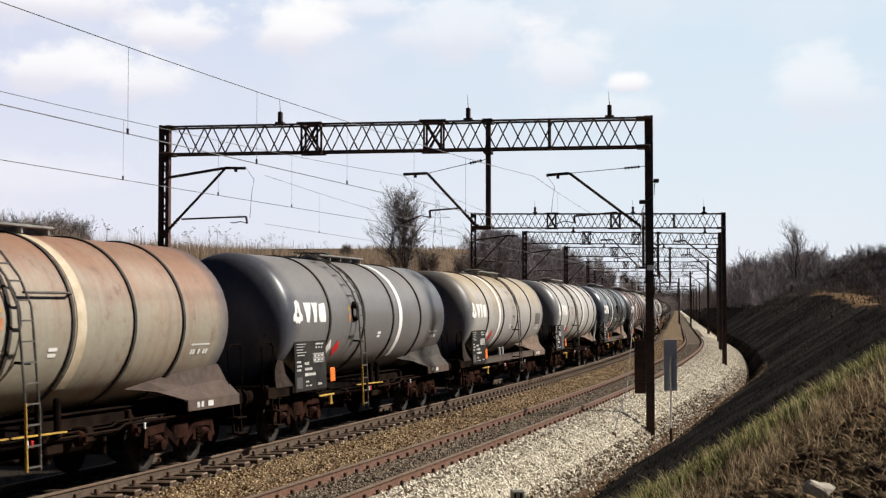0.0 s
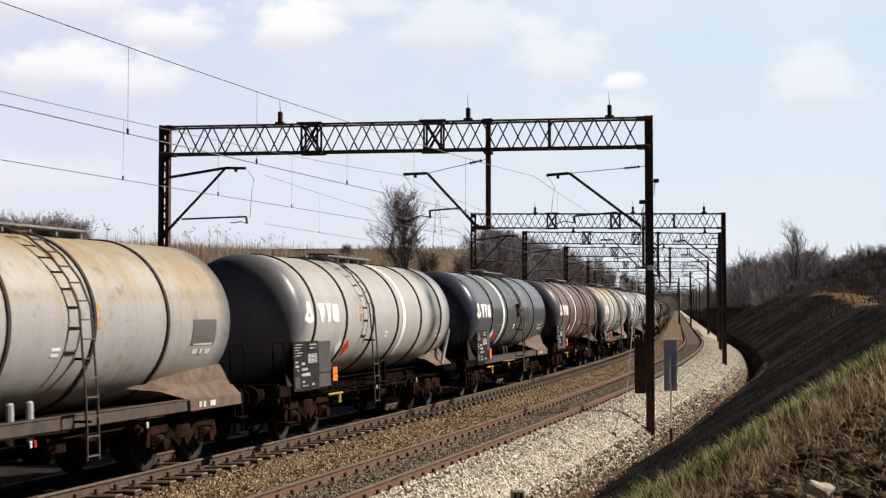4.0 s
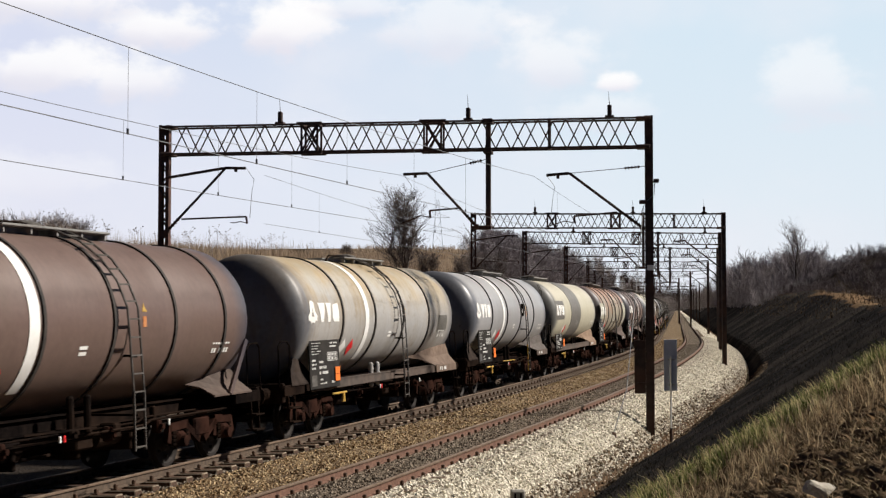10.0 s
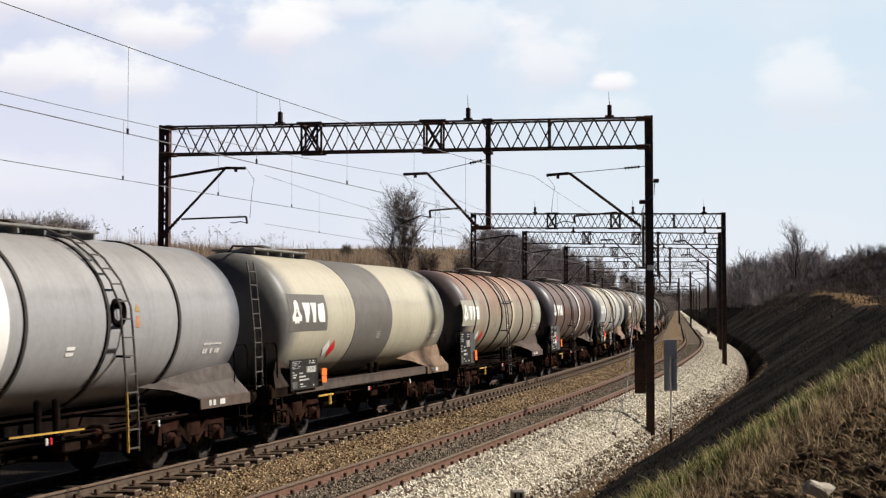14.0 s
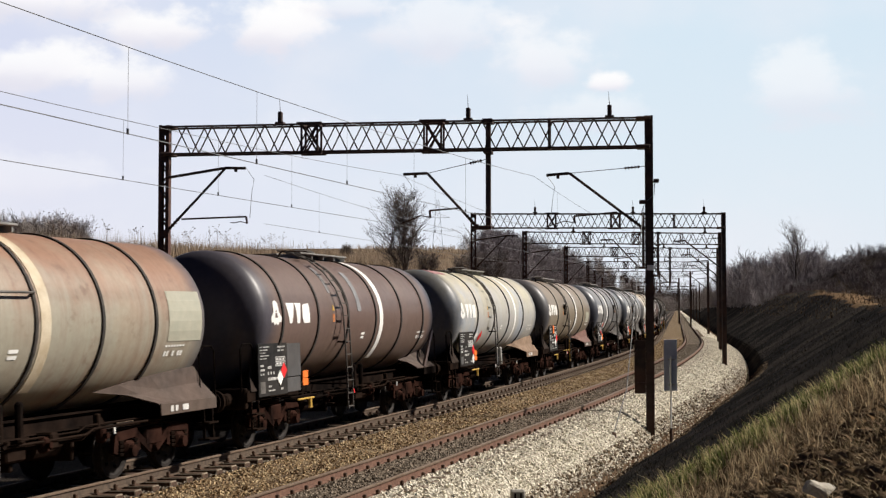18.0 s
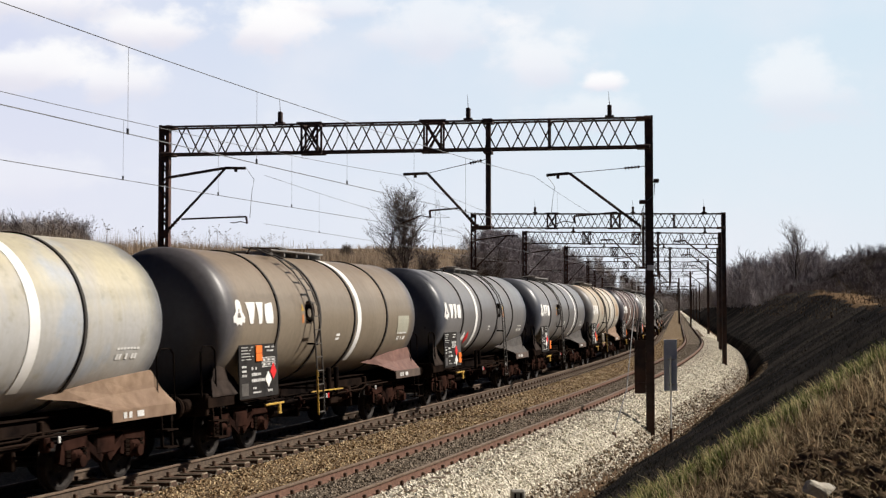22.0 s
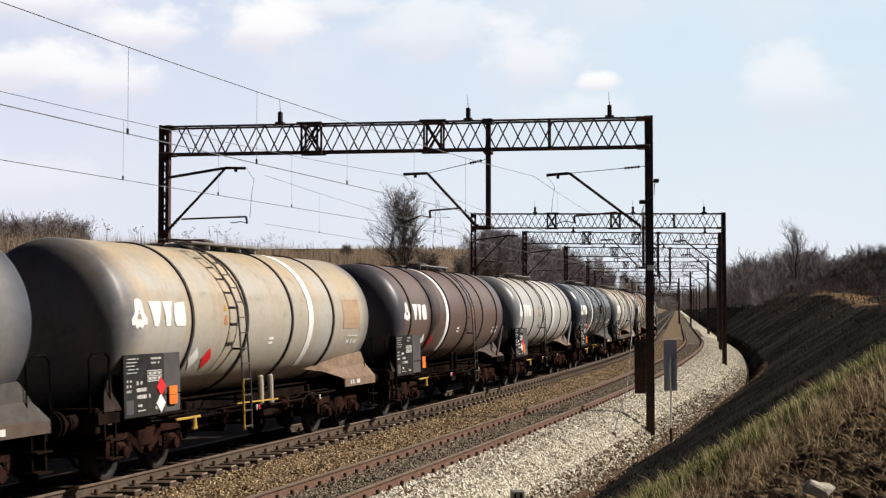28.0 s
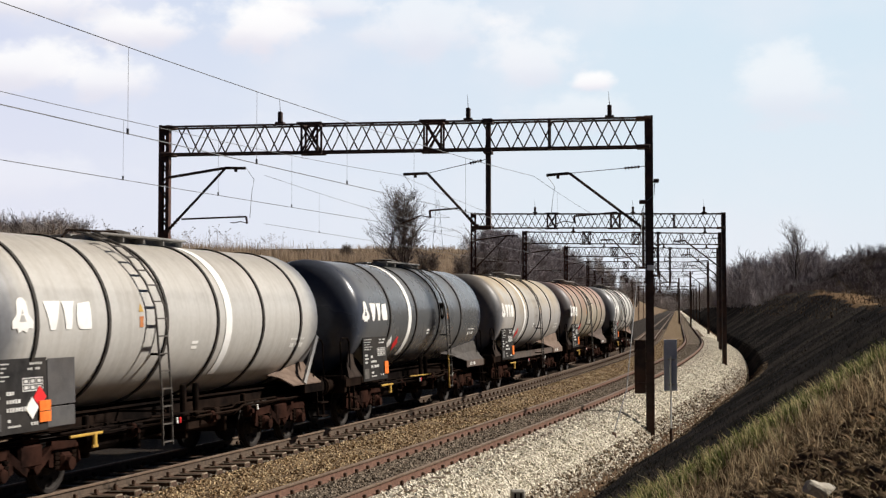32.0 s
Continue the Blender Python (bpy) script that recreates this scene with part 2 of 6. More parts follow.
def widen(y):
    """The shoulder is narrow by the first gantry and wider beyond it."""
    return -0.42 + 0.28 * smooth((y - 28) / 13) + 1.04 * smooth((y - 42) / 43)


def ground_z(s, u):
    y = float(np.interp(s, _s, _y))
    p = Vector((s * 0.21, u * 0.21, 3.1))
    rough = noise.noise(p * 3.7) * 0.10 + noise.noise(p) * 0.25
    toe = 7.75 + widen(y)
    far = smooth((y - 700) / 1500)
    if u >= toe:
        zb = float(np.interp(y, [-200, 85, 165, 320, 460, 900], [3.05, 3.05, 5.0, 4.4, 3.4, 2.0]))
        # behind the viewpoint the rise is made higher, unseen, to block skylight
        zt = float(np.interp(y, [-200, -25, -8, 30, 70, 110, 145, 190, 320, 500, 900], [12.0, 10.0, 4.5, 3.6, 6.4, 11.6, 12.9, 11.4, 8.0, 5.0, 3.0]))
        ub = toe + (zb + 1.0) / SLOPE
        if u < ub:
            z = -1.0 + (u - toe) * SLOPE + rough * 0.55 * smooth((u - toe) / 1.5) - 0.42 * smooth(1 - abs(u - toe - 0.1) / 0.75)
            z += 0.13 * math.exp(-((y - 13.0) / 1.35) ** 2) * smooth((u - toe - 1.5) / 1.5)
        elif u < ub + 3.2:
            z = zb + rough * 0.25
        else:
            z = min(zb + (u - ub - 3.2) * 0.56, zt) + rough * 1.6 * smooth((u - ub - 3.2) / 4)
        return z * (1 - far) + 2 * far
    if u > -8.0:
        return -0.95 - 0.45 * smooth((u - toe + 0.5) / 0.4)
    hill = 7.8 * smooth((y - 162) / 125) * smooth((-u - 14) / 26) * (1 - smooth((y - 800) / 400))
    crest = 4.52 + 0.02 * min(-u, 60) + float(np.interp(y, [35, 60, 85, 130, 300], [0, 0.4, 1.2, 1.8, 1.8]))
    z = min(-0.95 + (-8.0 - u) * 0.58, crest) + hill + rough * smooth((-8 - u) / 3)
    return z * (1 - far) + 2 * far


def build_ground():
    ss = np.concatenate([np.arange(-120, -34, 6.0), np.arange(-34, -8, 0.5), np.arange(-8, 60, 0.8), np.arange(60, 200, 1.6), np.arange(200, 330, 4.0), np.geomspace(330, 3400, 30)])
    us = np.concatenate([-np.geomspace(1600, 50, 14), np.arange(-46, -18, 3.0), np.arange(-18, -7.9, 1.0), [-7.0, -4, 0, 4, 6.0, 6.5], np.arange(6.8, 9.6, 0.2), np.arange(9.6, 17.0, 0.42), np.arange(17, 48, 1.5), np.geomspace(50, 1600, 14)])
    verts = [line(s, u, ground_z(s, u)) for s in ss for u in us]
    n = len(us)
    faces, slots = [], []
    for i in range(len(ss) - 1):
        y = float(np.interp((ss[i] + ss[i + 1]) / 2, _s, _y))
        toe = 7.75 + widen(y)
        zb = float(np.interp(y, [-200, 85, 165, 320, 460, 900], [3.05, 3.05, 5.0, 4.4, 3.4, 2.0]))
        ub = toe + (zb + 1.0) / SLOPE
        for j in range(n - 1):
            u = (us[j] + us[j + 1]) / 2
            faces.append((i * n + j, i * n + j + 1, (i + 1) * n + j + 1, (i + 1) * n + j))
            if u < -7.5:
                slots.append(1 if u > -60 else 4)
            elif u < toe:
                slots.append(0)
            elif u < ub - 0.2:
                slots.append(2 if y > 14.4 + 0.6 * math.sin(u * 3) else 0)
            elif ub - 0.2 <= u < ub + (3.0 if 108 < y < 140 else 1.2) and 88 < y < 172:
                slots.append(3)
            else:
                slots.append(4)
    mesh_ob("ground", verts, faces, [M_GROUND, M_REEDBANK, M_BURNT_SHADE, M_SAND, M_WOODFLOOR], smooth=True, slots=slots)
    tagged(bpy.data.objects["ground"], "railway cutting with scorched slope darkened for shade, dry grass banks and bare soil", "ground", kind="structure")


build_ground()

# ---- ballast: black for shade and oil under the train, brown beside it, grey between the rails of the near track, new pale stone on the shoulder ----
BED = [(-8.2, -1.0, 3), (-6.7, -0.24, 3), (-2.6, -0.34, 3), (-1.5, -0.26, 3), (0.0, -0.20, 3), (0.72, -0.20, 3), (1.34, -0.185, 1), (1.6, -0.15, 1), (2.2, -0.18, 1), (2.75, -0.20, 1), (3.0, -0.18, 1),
       (3.62, -0.165, 2), (5.28, -0.10, 0), (6.25, -0.14, 0), (6.75, -0.44, 0), (7.25, -0.86, 4), (7.52, -0.96, 4), (7.60, -1.36, 4), (7.9, -1.60, 4)]


def bed_z(u):
    return float(np.interp(u, [b[0] for b in BED], [b[1] for b in BED]))



def surface_z(x, y):
    """Height of the ballast or ground at a place beside the line."""
    w, s = u_of(x, y), s_of(x, y)
    us = np.linspace(-8, 8, 161)
    ws = [u + widen(y) * smooth((u - 6.0) / 1.7) for u in us]
    return max(bed_z(float(np.interp(w, ws, us))), ground_z(s, w))


def s_of(x, y):
    """Chainage of the point of the track square to (x, y)."""
    u = u_of(x, y)
    m = float(np.interp(y, _y, _m))
    return float(np.interp(y + u * m / math.hypot(1, m), _y, _s))


def build_bed():
    ss = np.concatenate([np.arange(-90, -20, 3.0), np.arange(-20, 70, 0.8), np.arange(70, 330, 4.0), np.geomspace(330, 3000, 24)])
    us, mats = [], []
    for a, b in zip(BED, BED[1:]):
        k = max(1, int((b[0] - a[0]) / 0.25))
        for q in range(k):
            us.append(a[0] + (b[0] - a[0]) * q / k)
            mats.append(a[2])
    us.append(BED[-1][0])
    verts = []
    for s in ss:
        y = float(np.interp(s, _s, _y))
        spread = widen(y)
        for u in us:
            w = u + spread * smooth((u - 6.0) / 1.7)
            lump = 0.035 * noise.noise(Vector((s * 1.3, u * 1.3, 0.7))) * (1 if 5.3 < u < 8 or 1.6 < u < 3.4 else 0.3)
            verts.append(line(s, w, bed_z(u) + lump))
    n = len(us)
    faces, slots = [], []
    for i in range(len(ss) - 1):
        for j in range(n - 1):
            faces.append((i * n + j, i * n + j + 1, (i + 1) * n + j + 1, (i + 1) * n + j))
            slots.append(mats[j])
    ob = mesh_ob("ballast_bed", verts, faces, [M_BALLAST_NEW, M_BALLAST_OLD, M_BALLAST_GREY, M_BALLAST_OILSHADE, M_TOE], smooth=True, slots=slots)
    tagged(ob, "track ballast, brown between the tracks and pale on the shoulder", "ballast", kind="structure")


build_bed()


def build_stones(name, label, mat, count, lo, hi, s0, s1, size, seed, lift=0.0, beds=False):
    """Loose broken stones lying on the bed, joined."""
    rng = np.random.default_rng(seed)
    s = s0 + (s1 - s0) * rng.random(count) ** 1.5
    u = rng.uniform(lo, hi, count)
    base = np.array([(1, 0, 0), (-0.7, 0.75, 0), (-0.6, -0.8, 0), (0.1, 0.15, 0.8), (0, 0, -0.6)], float)
    tri = np.array([(0, 1, 3), (1, 2, 3), (2, 0, 3), (1, 0, 4), (2, 1, 4), (0, 2, 4)])
    ps = np.empty((count, 5, 3))
    for i in range(count):
        y = s[i] + 30
        if beds and (s[i] + 19.0) % 0.62 < 0.16 or beds and (s[i] + 19.0) % 0.62 > 0.46:
            s[i] += 0.3 - (s[i] + 19.0) % 0.62
        if 5.25 < u[i] < 5.3 or abs(u[i] - 0.75) < 0.09 or abs(u[i] - 3.70) < 0.09 or abs(u[i] - 5.20) < 0.09:
            u[i] += 0.2
        w = u[i] + widen(y) * smooth((u[i] - 6.0) / 1.7)
        a, k = rng.uniform(0, 6.28), size * rng.uniform(0.55, 1.35)
        c, q = math.cos(a), math.sin(a)
        v = base * (k * rng.uniform(0.7, 1.2, (5, 3)))
        tip = rng.uniform(-0.5, 0.5)
        v = v @ np.array([(c, q, tip * 0.5), (-q, c, tip), (0, -tip, 1)])
        ps[i] = v + np.array(line(s[i], w, max(bed_z(u[i]), ground_z(s[i], w)) + k * 0.2 + lift))
    faces = (tri[None] + 5 * np.arange(count)[:, None, None]).reshape(-1, 3)
    tagged(mesh_ob(name, ps.reshape(-1, 3).tolist(), faces.tolist(), mat), label, "stones", kind="stuff")


# ---- rails and sleepers ----
RAIL = [(-0.075, -0.172), (0.075, -0.172), (0.075, -0.158), (0.012, -0.140), (0.010, -0.045), (0.036, -0.034), (0.036, -0.006), (0.026, 0.0), (-0.026, 0.0), (-0.036, -0.006), (-0.036, -0.034), (-0.010, -0.045), (-0.012, -0.140), (-0.075, -0.158)]


def build_track(u0, label, seed, side_mat):
    track = empty("railway_track", None, label=label, category="track", kind="structure")
    ss = np.concatenate([np.arange(-80, 120, 2.0), np.arange(120, 330, 6.0), np.geomspace(330, 2600, 24)])
    k = len(RAIL)
    for side in (-1, 1):
        verts, faces, slots = [], [], []
        zt = CANT if side > 0 else 0.0
        for s in ss:
            for a, z in RAIL:
                verts.append(line(s, u0 + side * 0.753 + a, z + zt))
        for i in range(len(ss) - 1):
            for j in range(k):
                faces.append((i * k + j, i * k + (j + 1) % k, (i + 1) * k + (j + 1) % k, (i + 1) * k + j))
                slots.append(1 if 5 <= j <= 8 else 0)
        mesh_ob("rail", verts, faces, [side_mat, M_RAILTOP], track, slots=slots)
    bm = bmesh.new()
    box(bm, 0, 0, -0.075, 2.6, 0.25, 0.15, 0.02)
    nb = len(bm.faces)
    for side in (-1, 1):
        box(bm, side * 0.753, 0, 0.008, 0.36, 0.16, 0.016)
        for q in (-1, 1):
            vs = box(bm, side * 0.753 + q * 0.115, 0, 0.05, 0.06, 0.07, 0.085, 0.012)
    me = bpy.data.meshes.new("sleeper")
    bm.faces.ensure_lookup_table()
    for i, f in enumerate(bm.faces):
        f.material_index = 0 if i < nb else 1
    bm.to_mesh(me)
    bm.free()
    me.materials.append(M_SLEEPER)
    me.materials.append(M_CLIP)
    rng = random.Random(seed)
    s = -19.0
    while s < 168:
        ob = new("sleeper", me)
        ob.parent = track
        p = line(s, u0, -0.172 + CANT / 2)
        ob.matrix_basis = Matrix.Translation(p) @ Matrix.Rotation(heading(s) - math.pi / 2 + rng.uniform(-0.012, 0.012), 4, "Z") @ Matrix.Rotation(-math.atan(CANT / 1.506), 4, "Y")
        s += 0.62
    return track


build_track(0.0, "running track with rust-brown rails and dark sleepers under the train", 3, M_RAILBROWN)
build_track(TRACK2, "empty track with rusty rails on oily grey ballast", 4, M_RAILSIDE)

# ---- overhead line gantries ----
GW, GTOP, GBASE = 15.2, 8.74, -1.08
BEAM_LO, BEAM_HI = 7.80, 8.66


def laced_mast(parent, a, wide):
    """A mast of two channels with lacing between them, at a metres along the gantry."""
    h = GTOP - GBASE
    mast = None
    for q in (-1, 1):
        x0, x1, x2 = a + q * (wide / 2 + 0.035), a + q * (wide / 2 + 0.020), a + q * (wide / 2 - 0.075)
        prof = [(x0, -0.12), (x0, 0.12), (x2, 0.12), (x2, 0.106), (x1, 0.106), (x1, -0.106), (x2, -0.106), (x2, -0.12)]
        bm = bmesh.new()
        rings = [[bm.verts.new((x, y, z)) for x, y in prof] for z in (GBASE, GBASE + h)]
        for i in range(8):
            bm.faces.new((rings[0][i], rings[0][(i + 1) % 8], rings[1][(i + 1) % 8], rings[1][i]))
        for r in rings:
            bm.faces.new(r)
        bmesh.ops.recalc_face_normals(bm, faces=bm.faces)
        ob = part("mast" if mast is None else "channel", bm, M_MASTRUST if wide > 0.2 else M_MAST, mast or parent)
        mast = mast or ob
    if wide < 0.2:
        bm = bmesh.new()
        box(bm, a, 0, GBASE + h / 2, wide - 0.02, 0.19, h)
        part("web", bm, M_MAST, mast)
    z, q = GBASE + 0.25, 1
    while z < GTOP - 0.5:
        for e in (-1, 1):
            bm = bmesh.new()
            bar(bm, (a - q * wide * 0.5, e * 0.123, z), (a + q * wide * 0.5, e * 0.123, z + 0.42), 0.012, 0.05)
            part("lacing_bar", bm, M_MAST, mast)
        z += 0.42
        q = -q
    for z in (GBASE + 0.12, 2.0, 5.3, BEAM_LO - 0.12, GTOP - 0.2):
        bm = bmesh.new()
        box(bm, a, 0, z, wide + 0.06, 0.262, 0.22)
        part("batten_plate", bm, M_MAST, mast)
    bm = bmesh.new()
    box(bm, a, 0, GBASE - 0.10, 0.62, 0.62, 0.50, 0.04)
    part("footing", bm, M_CONCRETE, parent, "stained concrete mast footing")
    return mast


def insulator(parent, a, b, n=5, r=0.055):
    a, b = Vector(a), Vector(b)
    bm = bmesh.new()
    rod(bm, a, b, 0.022)
    d = (b - a)
    for i in range(n):
        c = a + d * (i + 0.5) / n
        rod(bm, c - d.normalized() * 0.022, c + d.normalized() * 0.022, r, r * 0.55, 8)
    return part("insulator", bm, M_INSUL, parent, "ribbed brown porcelain insulator")


def arm(parent, stub, elbow, foot, tie, reg0, reg1, steady, has_tie=True):
    """A cantilever over one track: tube, stay, registration arm and steady arm; points are (along, height)."""
    def P(p, y=-0.16):
        return Vector((p[0], y, p[1]))
    bm = bmesh.new()
    rod(bm, P(stub), P(elbow), 0.045, seg=8)
    rod(bm, P(elbow), P(foot), 0.042, seg=8)
    box(bm, foot[0], -0.16, foot[1], 0.16, 0.12, 0.12, 0.02)
    box(bm, (stub[0] + elbow[0]) / 2, -0.16, stub[1] - 0.06, 0.09, 0.07, 0.10, 0.01)
    c = part("cantilever", bm, M_MAST, parent)
    bm = bmesh.new()
    if has_tie:
        rod(bm, P(elbow), P(tie), 0.010)
    else:
        rod(bm, P(elbow), P(tie), 0.045, seg=8)
    part("tie", bm, M_MAST, c)
    if has_tie:
        m = P(elbow).lerp(P(tie), 0.72)
        insulator(c, m, P(elbow).lerp(P(tie), 0.93))
    insulator(c, P(elbow).lerp(P(foot), 0.80), P(elbow).lerp(P(foot), 0.97), 4, 0.075)
    bm = bmesh.new()
    rod(bm, P(reg0), P(reg1), 0.028)
    bar(bm, P(reg0), P((reg0[0] + 0.03, reg0[1] - 0.22)), 0.03, 0.06)
    part("registration_arm", bm, M_MAST, c)
    bm = bmesh.new()
    pts = [P((reg0[0], reg0[1] - 0.20)), P((reg0[0] + (steady[0] - reg0[0]) * 0.35, reg0[1] - 0.15)), P((reg0[0] + (steady[0] - reg0[0]) * 0.7, (reg0[1] - 0.2 + steady[1]) / 2)), P(steady)]
    tube(bm, pts, 0.016)
    part("steady_arm", bm, M_MAST, c)
    bm = bmesh.new()
    sag = [P(stub, -0.10), P((stub[0] + 0.25, stub[1] - 0.35), -0.10), P((stub[0] + 0.18, stub[1] - 0.75), -0.10), P((stub[0] + 0.12, steady[1] + 0.15), -0.10)]
    tube(bm, sag, 0.008, 4)
    part("jumper", bm, M_WIRE, c)


def build_gantry(m, label):
    g = empty("overhead_line_gantry", m, label=label, category="gantry", group="gantries over the line")
    laced_mast(g, 0.0, 0.27)
    laced_mast(g, GW, 0.18)
    for z, nm in ((BEAM_HI, "top_chord"), (BEAM_LO, "bottom_chord")):
        for e in (-0.26, 0.26):
            bm = bmesh.new()
            box(bm, GW / 2, e, z, GW, 0.065, 0.058, 0.008)
            part(nm, bm, M_MAST, g)
    n = 34
    step = (GW - 0.7) / n
    for e in (-0.255, 0.255):
        for i in range(n):
            up = (i % 2 == 0) ^ (e > 0)
            bm = bmesh.new()
            a0, a1 = 0.35 + i * step, 0.35 + (i + 1) * step
            bar(bm, (a0, e, BEAM_LO if up else BEAM_HI), (a1, e, BEAM_HI if up else BEAM_LO), 0.018, 0.040)
            part("diagonal", bm, M_MAST, g)
    for fa in (0.297, 0.330, 0.551, 0.586, 0.803):
        bm = bmesh.new()
        for e in (-0.27, 0.27):
            box(bm, GW * fa, e, (BEAM_LO + BEAM_HI) / 2, 0.06, 0.06, BEAM_HI - BEAM_LO)
        for z in (BEAM_LO, BEAM_HI):
            box(bm, GW * fa, 0, z, 0.09, 0.54, 0.065)
        part("splice_frame", bm, M_MAST, g)
    for f0, f1 in ((0.297, 0.330), (0.551, 0.586)):
        for e in (-0.285, 0.285):
            bm = bmesh.new()
            bar(bm, (GW * f0, e, BEAM_LO), (GW * f1, e, BEAM_HI), 0.02, 0.06)
            bar(bm, (GW * f0, e, BEAM_HI), (GW * f1, e, BEAM_LO), 0.02, 0.06)
            part("splice_cross", bm, M_MAST, g)
            for z in (BEAM_LO - 0.02, BEAM_HI + 0.02):
                bm = bmesh.new()
                box(bm, GW * (f0 + f1) / 2, e * 1.08, z, GW * (f1 - f0) + 0.3, 0.03, 0.09)
                part("splice_plate", bm, M_MAST, g)
    for a in (0.12, GW - 0.16):
        bm = bmesh.new()
        box(bm, a, 0, BEAM_LO, 0.40, 0.56, 0.11, 0.02)
        box(bm, a, 0, BEAM_HI, 0.44, 0.56, 0.09, 0.02)
        part("corner_plate", bm, M_MAST, g)
    bm = bmesh.new()
    box(bm, 10.33, 0, (5.38 + 8.75) / 2, 0.15, 0.18, 8.75 - 5.38, 0.01)
    box(bm, 10.33, 0, 8.66, 0.30, 0.62, 0.12)
    box(bm, 10.33, 0, BEAM_LO - 0.08, 0.24, 0.60, 0.10)
    box(bm, 10.13, -0.05, 5.40, 0.62, 0.16, 0.12, 0.02)
    part("drop_post", bm, M_MAST, g)
    for a in (3.76, 9.71, 14.03):
        bm = bmesh.new()
        box(bm, a, 0, BEAM_HI + 0.24, 0.13, 0.16, 0.40, 0.02)
        box(bm, a, 0, BEAM_HI + 0.08, 0.26, 0.3, 0.06)
        h = part("lightning_arrester", bm, M_MAST, g)
        bm = bmesh.new()
        rod(bm, (a, 0, BEAM_HI + 0.42), (a - 0.03, 0, BEAM_HI + 0.85), 0.012, 0.004)
        part("spike", bm, M_MAST, h)
    arm(g, (2.7, 7.32), (2.05, 7.34), (0.14, 5.36), (0.1, 7.05), (2.72, 5.80), (0.62, 5.74), (2.2, 5.62), has_tie=False)
    arm(g, (7.71, 7.06), (8.46, 7.08), (9.98, 5.44), (10.28, 7.48), (8.53, 5.93), (9.5, 6.0), (7.66, 5.55))
    arm(g, (12.12, 6.97), (12.82, 7.02), (15.0, 5.35), (15.1, 7.2), (12.95, 5.72), (14.25, 5.82), (12.1, 5.42))
    return g


def gantry_pose(left, right):
    d = Vector((right[0] - left[0], right[1] - left[1], 0))
    return Matrix.Translation((left[0], left[1], 0)) @ Matrix.Rotation(math.atan2(d.y, d.x), 4, "Z")


G1 = ((-8.83, 43.8), (6.22, 41.6))
first_gantry = build_gantry(gantry_pose(*G1), "dark brown riveted lattice gantry over three tracks, rusty laced masts")
GANTRIES = [((1.85, 84.2), (17.25, 84.0)), ((6.15, 104.3), (22.0, 106.2)), ((11.6, 130.5), (27.0, 133.5)), ((17.9, 171), (33.0, 172.5)),
            ((23.8, 217), (38.9, 218)), ((30.6, 266), (45.7, 268))]
for y in (318, 370, 425, 482, 540, 600):
    p, q = line(s_at(y), -7.2), line(s_at(y), 8.0)
    GANTRIES.append(((p.x, p.y), (q.x, q.y)))
for left, right in GANTRIES:
    tagged(copy_thing(first_gantry, gantry_pose(left, right)), "dark lattice overhead line gantry standing over the bend")
G0 = (line(-33, -7.0), line(-33, 8.2))
tagged(copy_thing(first_gantry, gantry_pose((G0[0].x, G0[0].y), (G0[1].x, G0[1].y))), "dark lattice overhead line gantry beside the viewpoint")

# ---- wires ----
def build_wires():
    stops = [-33.0, s_at(42.6), s_at(84), s_at(105), s_at(132), s_at(172), s_at(217), s_at(267), s_at(318), s_at(370), s_at(425), s_at(482), s_at(540), s_at(600)]
    for u_c, z0, lab in ((-5.0, 5.62, "far track"), (-0.45, 5.5, "train's track"), (3.75, 5.36, "empty track")):
        wire = empty("catenary", None, label="thin copper contact wire and carrier with droppers over the " + lab, category="wires", group="overhead wires")
        bc, bmes = bmesh.new(), bmesh.new()
        contact, carrier = [], []
        for i, (a, b) in enumerate(zip(stops, stops[1:])):
            if u_c < -4 and i == 0:
                continue
            sg = 0.14 if i % 2 else -0.10
            pa, pb = line(a, u_c + (0 if i == 1 or i == 0 else sg), z0 - ((0.22 if u_c < 1 else 0.13) if i == 0 else 0)), line(b, u_c + (0 if i == 0 else -sg), z0)
            span = (pb - pa).length
            top = 1.55
            sag = min(1.0, span * span / 6000 * 1.2)
            if i == 0:
                sag = 0.38 if u_c > 1 else 0.42
            k = 12
            carrier += [pa.lerp(pb, j / k) + Vector((0, 0, top - 4 * sag * (j / k) * (1 - j / k))) for j in range(k)]
            contact.append(pa)
            if i < 5:
                nd = max(3, int(span / 8.5))
                for j in range(nd):
                    f = (j + 0.5) / nd if i else (j + (5.36 if u_c > 1 else 5.1)) * 0.0895
                    low = pa.lerp(pb, f)
                    bm = bmesh.new()
                    rod(bm, low, low + Vector((0, 0, top - 4 * sag * f * (1 - f))), 0.003, seg=4)
                    box(bm, low.x, low.y, low.z + 0.03, 0.03, 0.03, 0.08)
                    part("dropper", bm, M_WIRE, wire)
        tube(bc, contact + [pb], 0.0075, 5)
        tube(bmes, carrier, 0.0065, 4)
        part("contact_wire", bc, M_WIRE, wire)
        part("carrier_wire", bmes, M_WIRE, wire)


build_wires()


# ---- tank wagons ----
LEN, PIVOT = 14.62, 4.70          # over buffers, half distance of bogie pivots
RADIUS, AXIS_Z, HALF = 1.45, 2.66, 6.0
# underframe and running gear: shade below the tank deepens these grimy colours
M_FRAME = grainy("grimy_shaded_underframe", (0.004, 0.0034, 0.0034), (0.012, 0.0092, 0.0082), 5, (0.034, 0.021, 0.015), 0.5, 0.93, 0.0, 0.4)
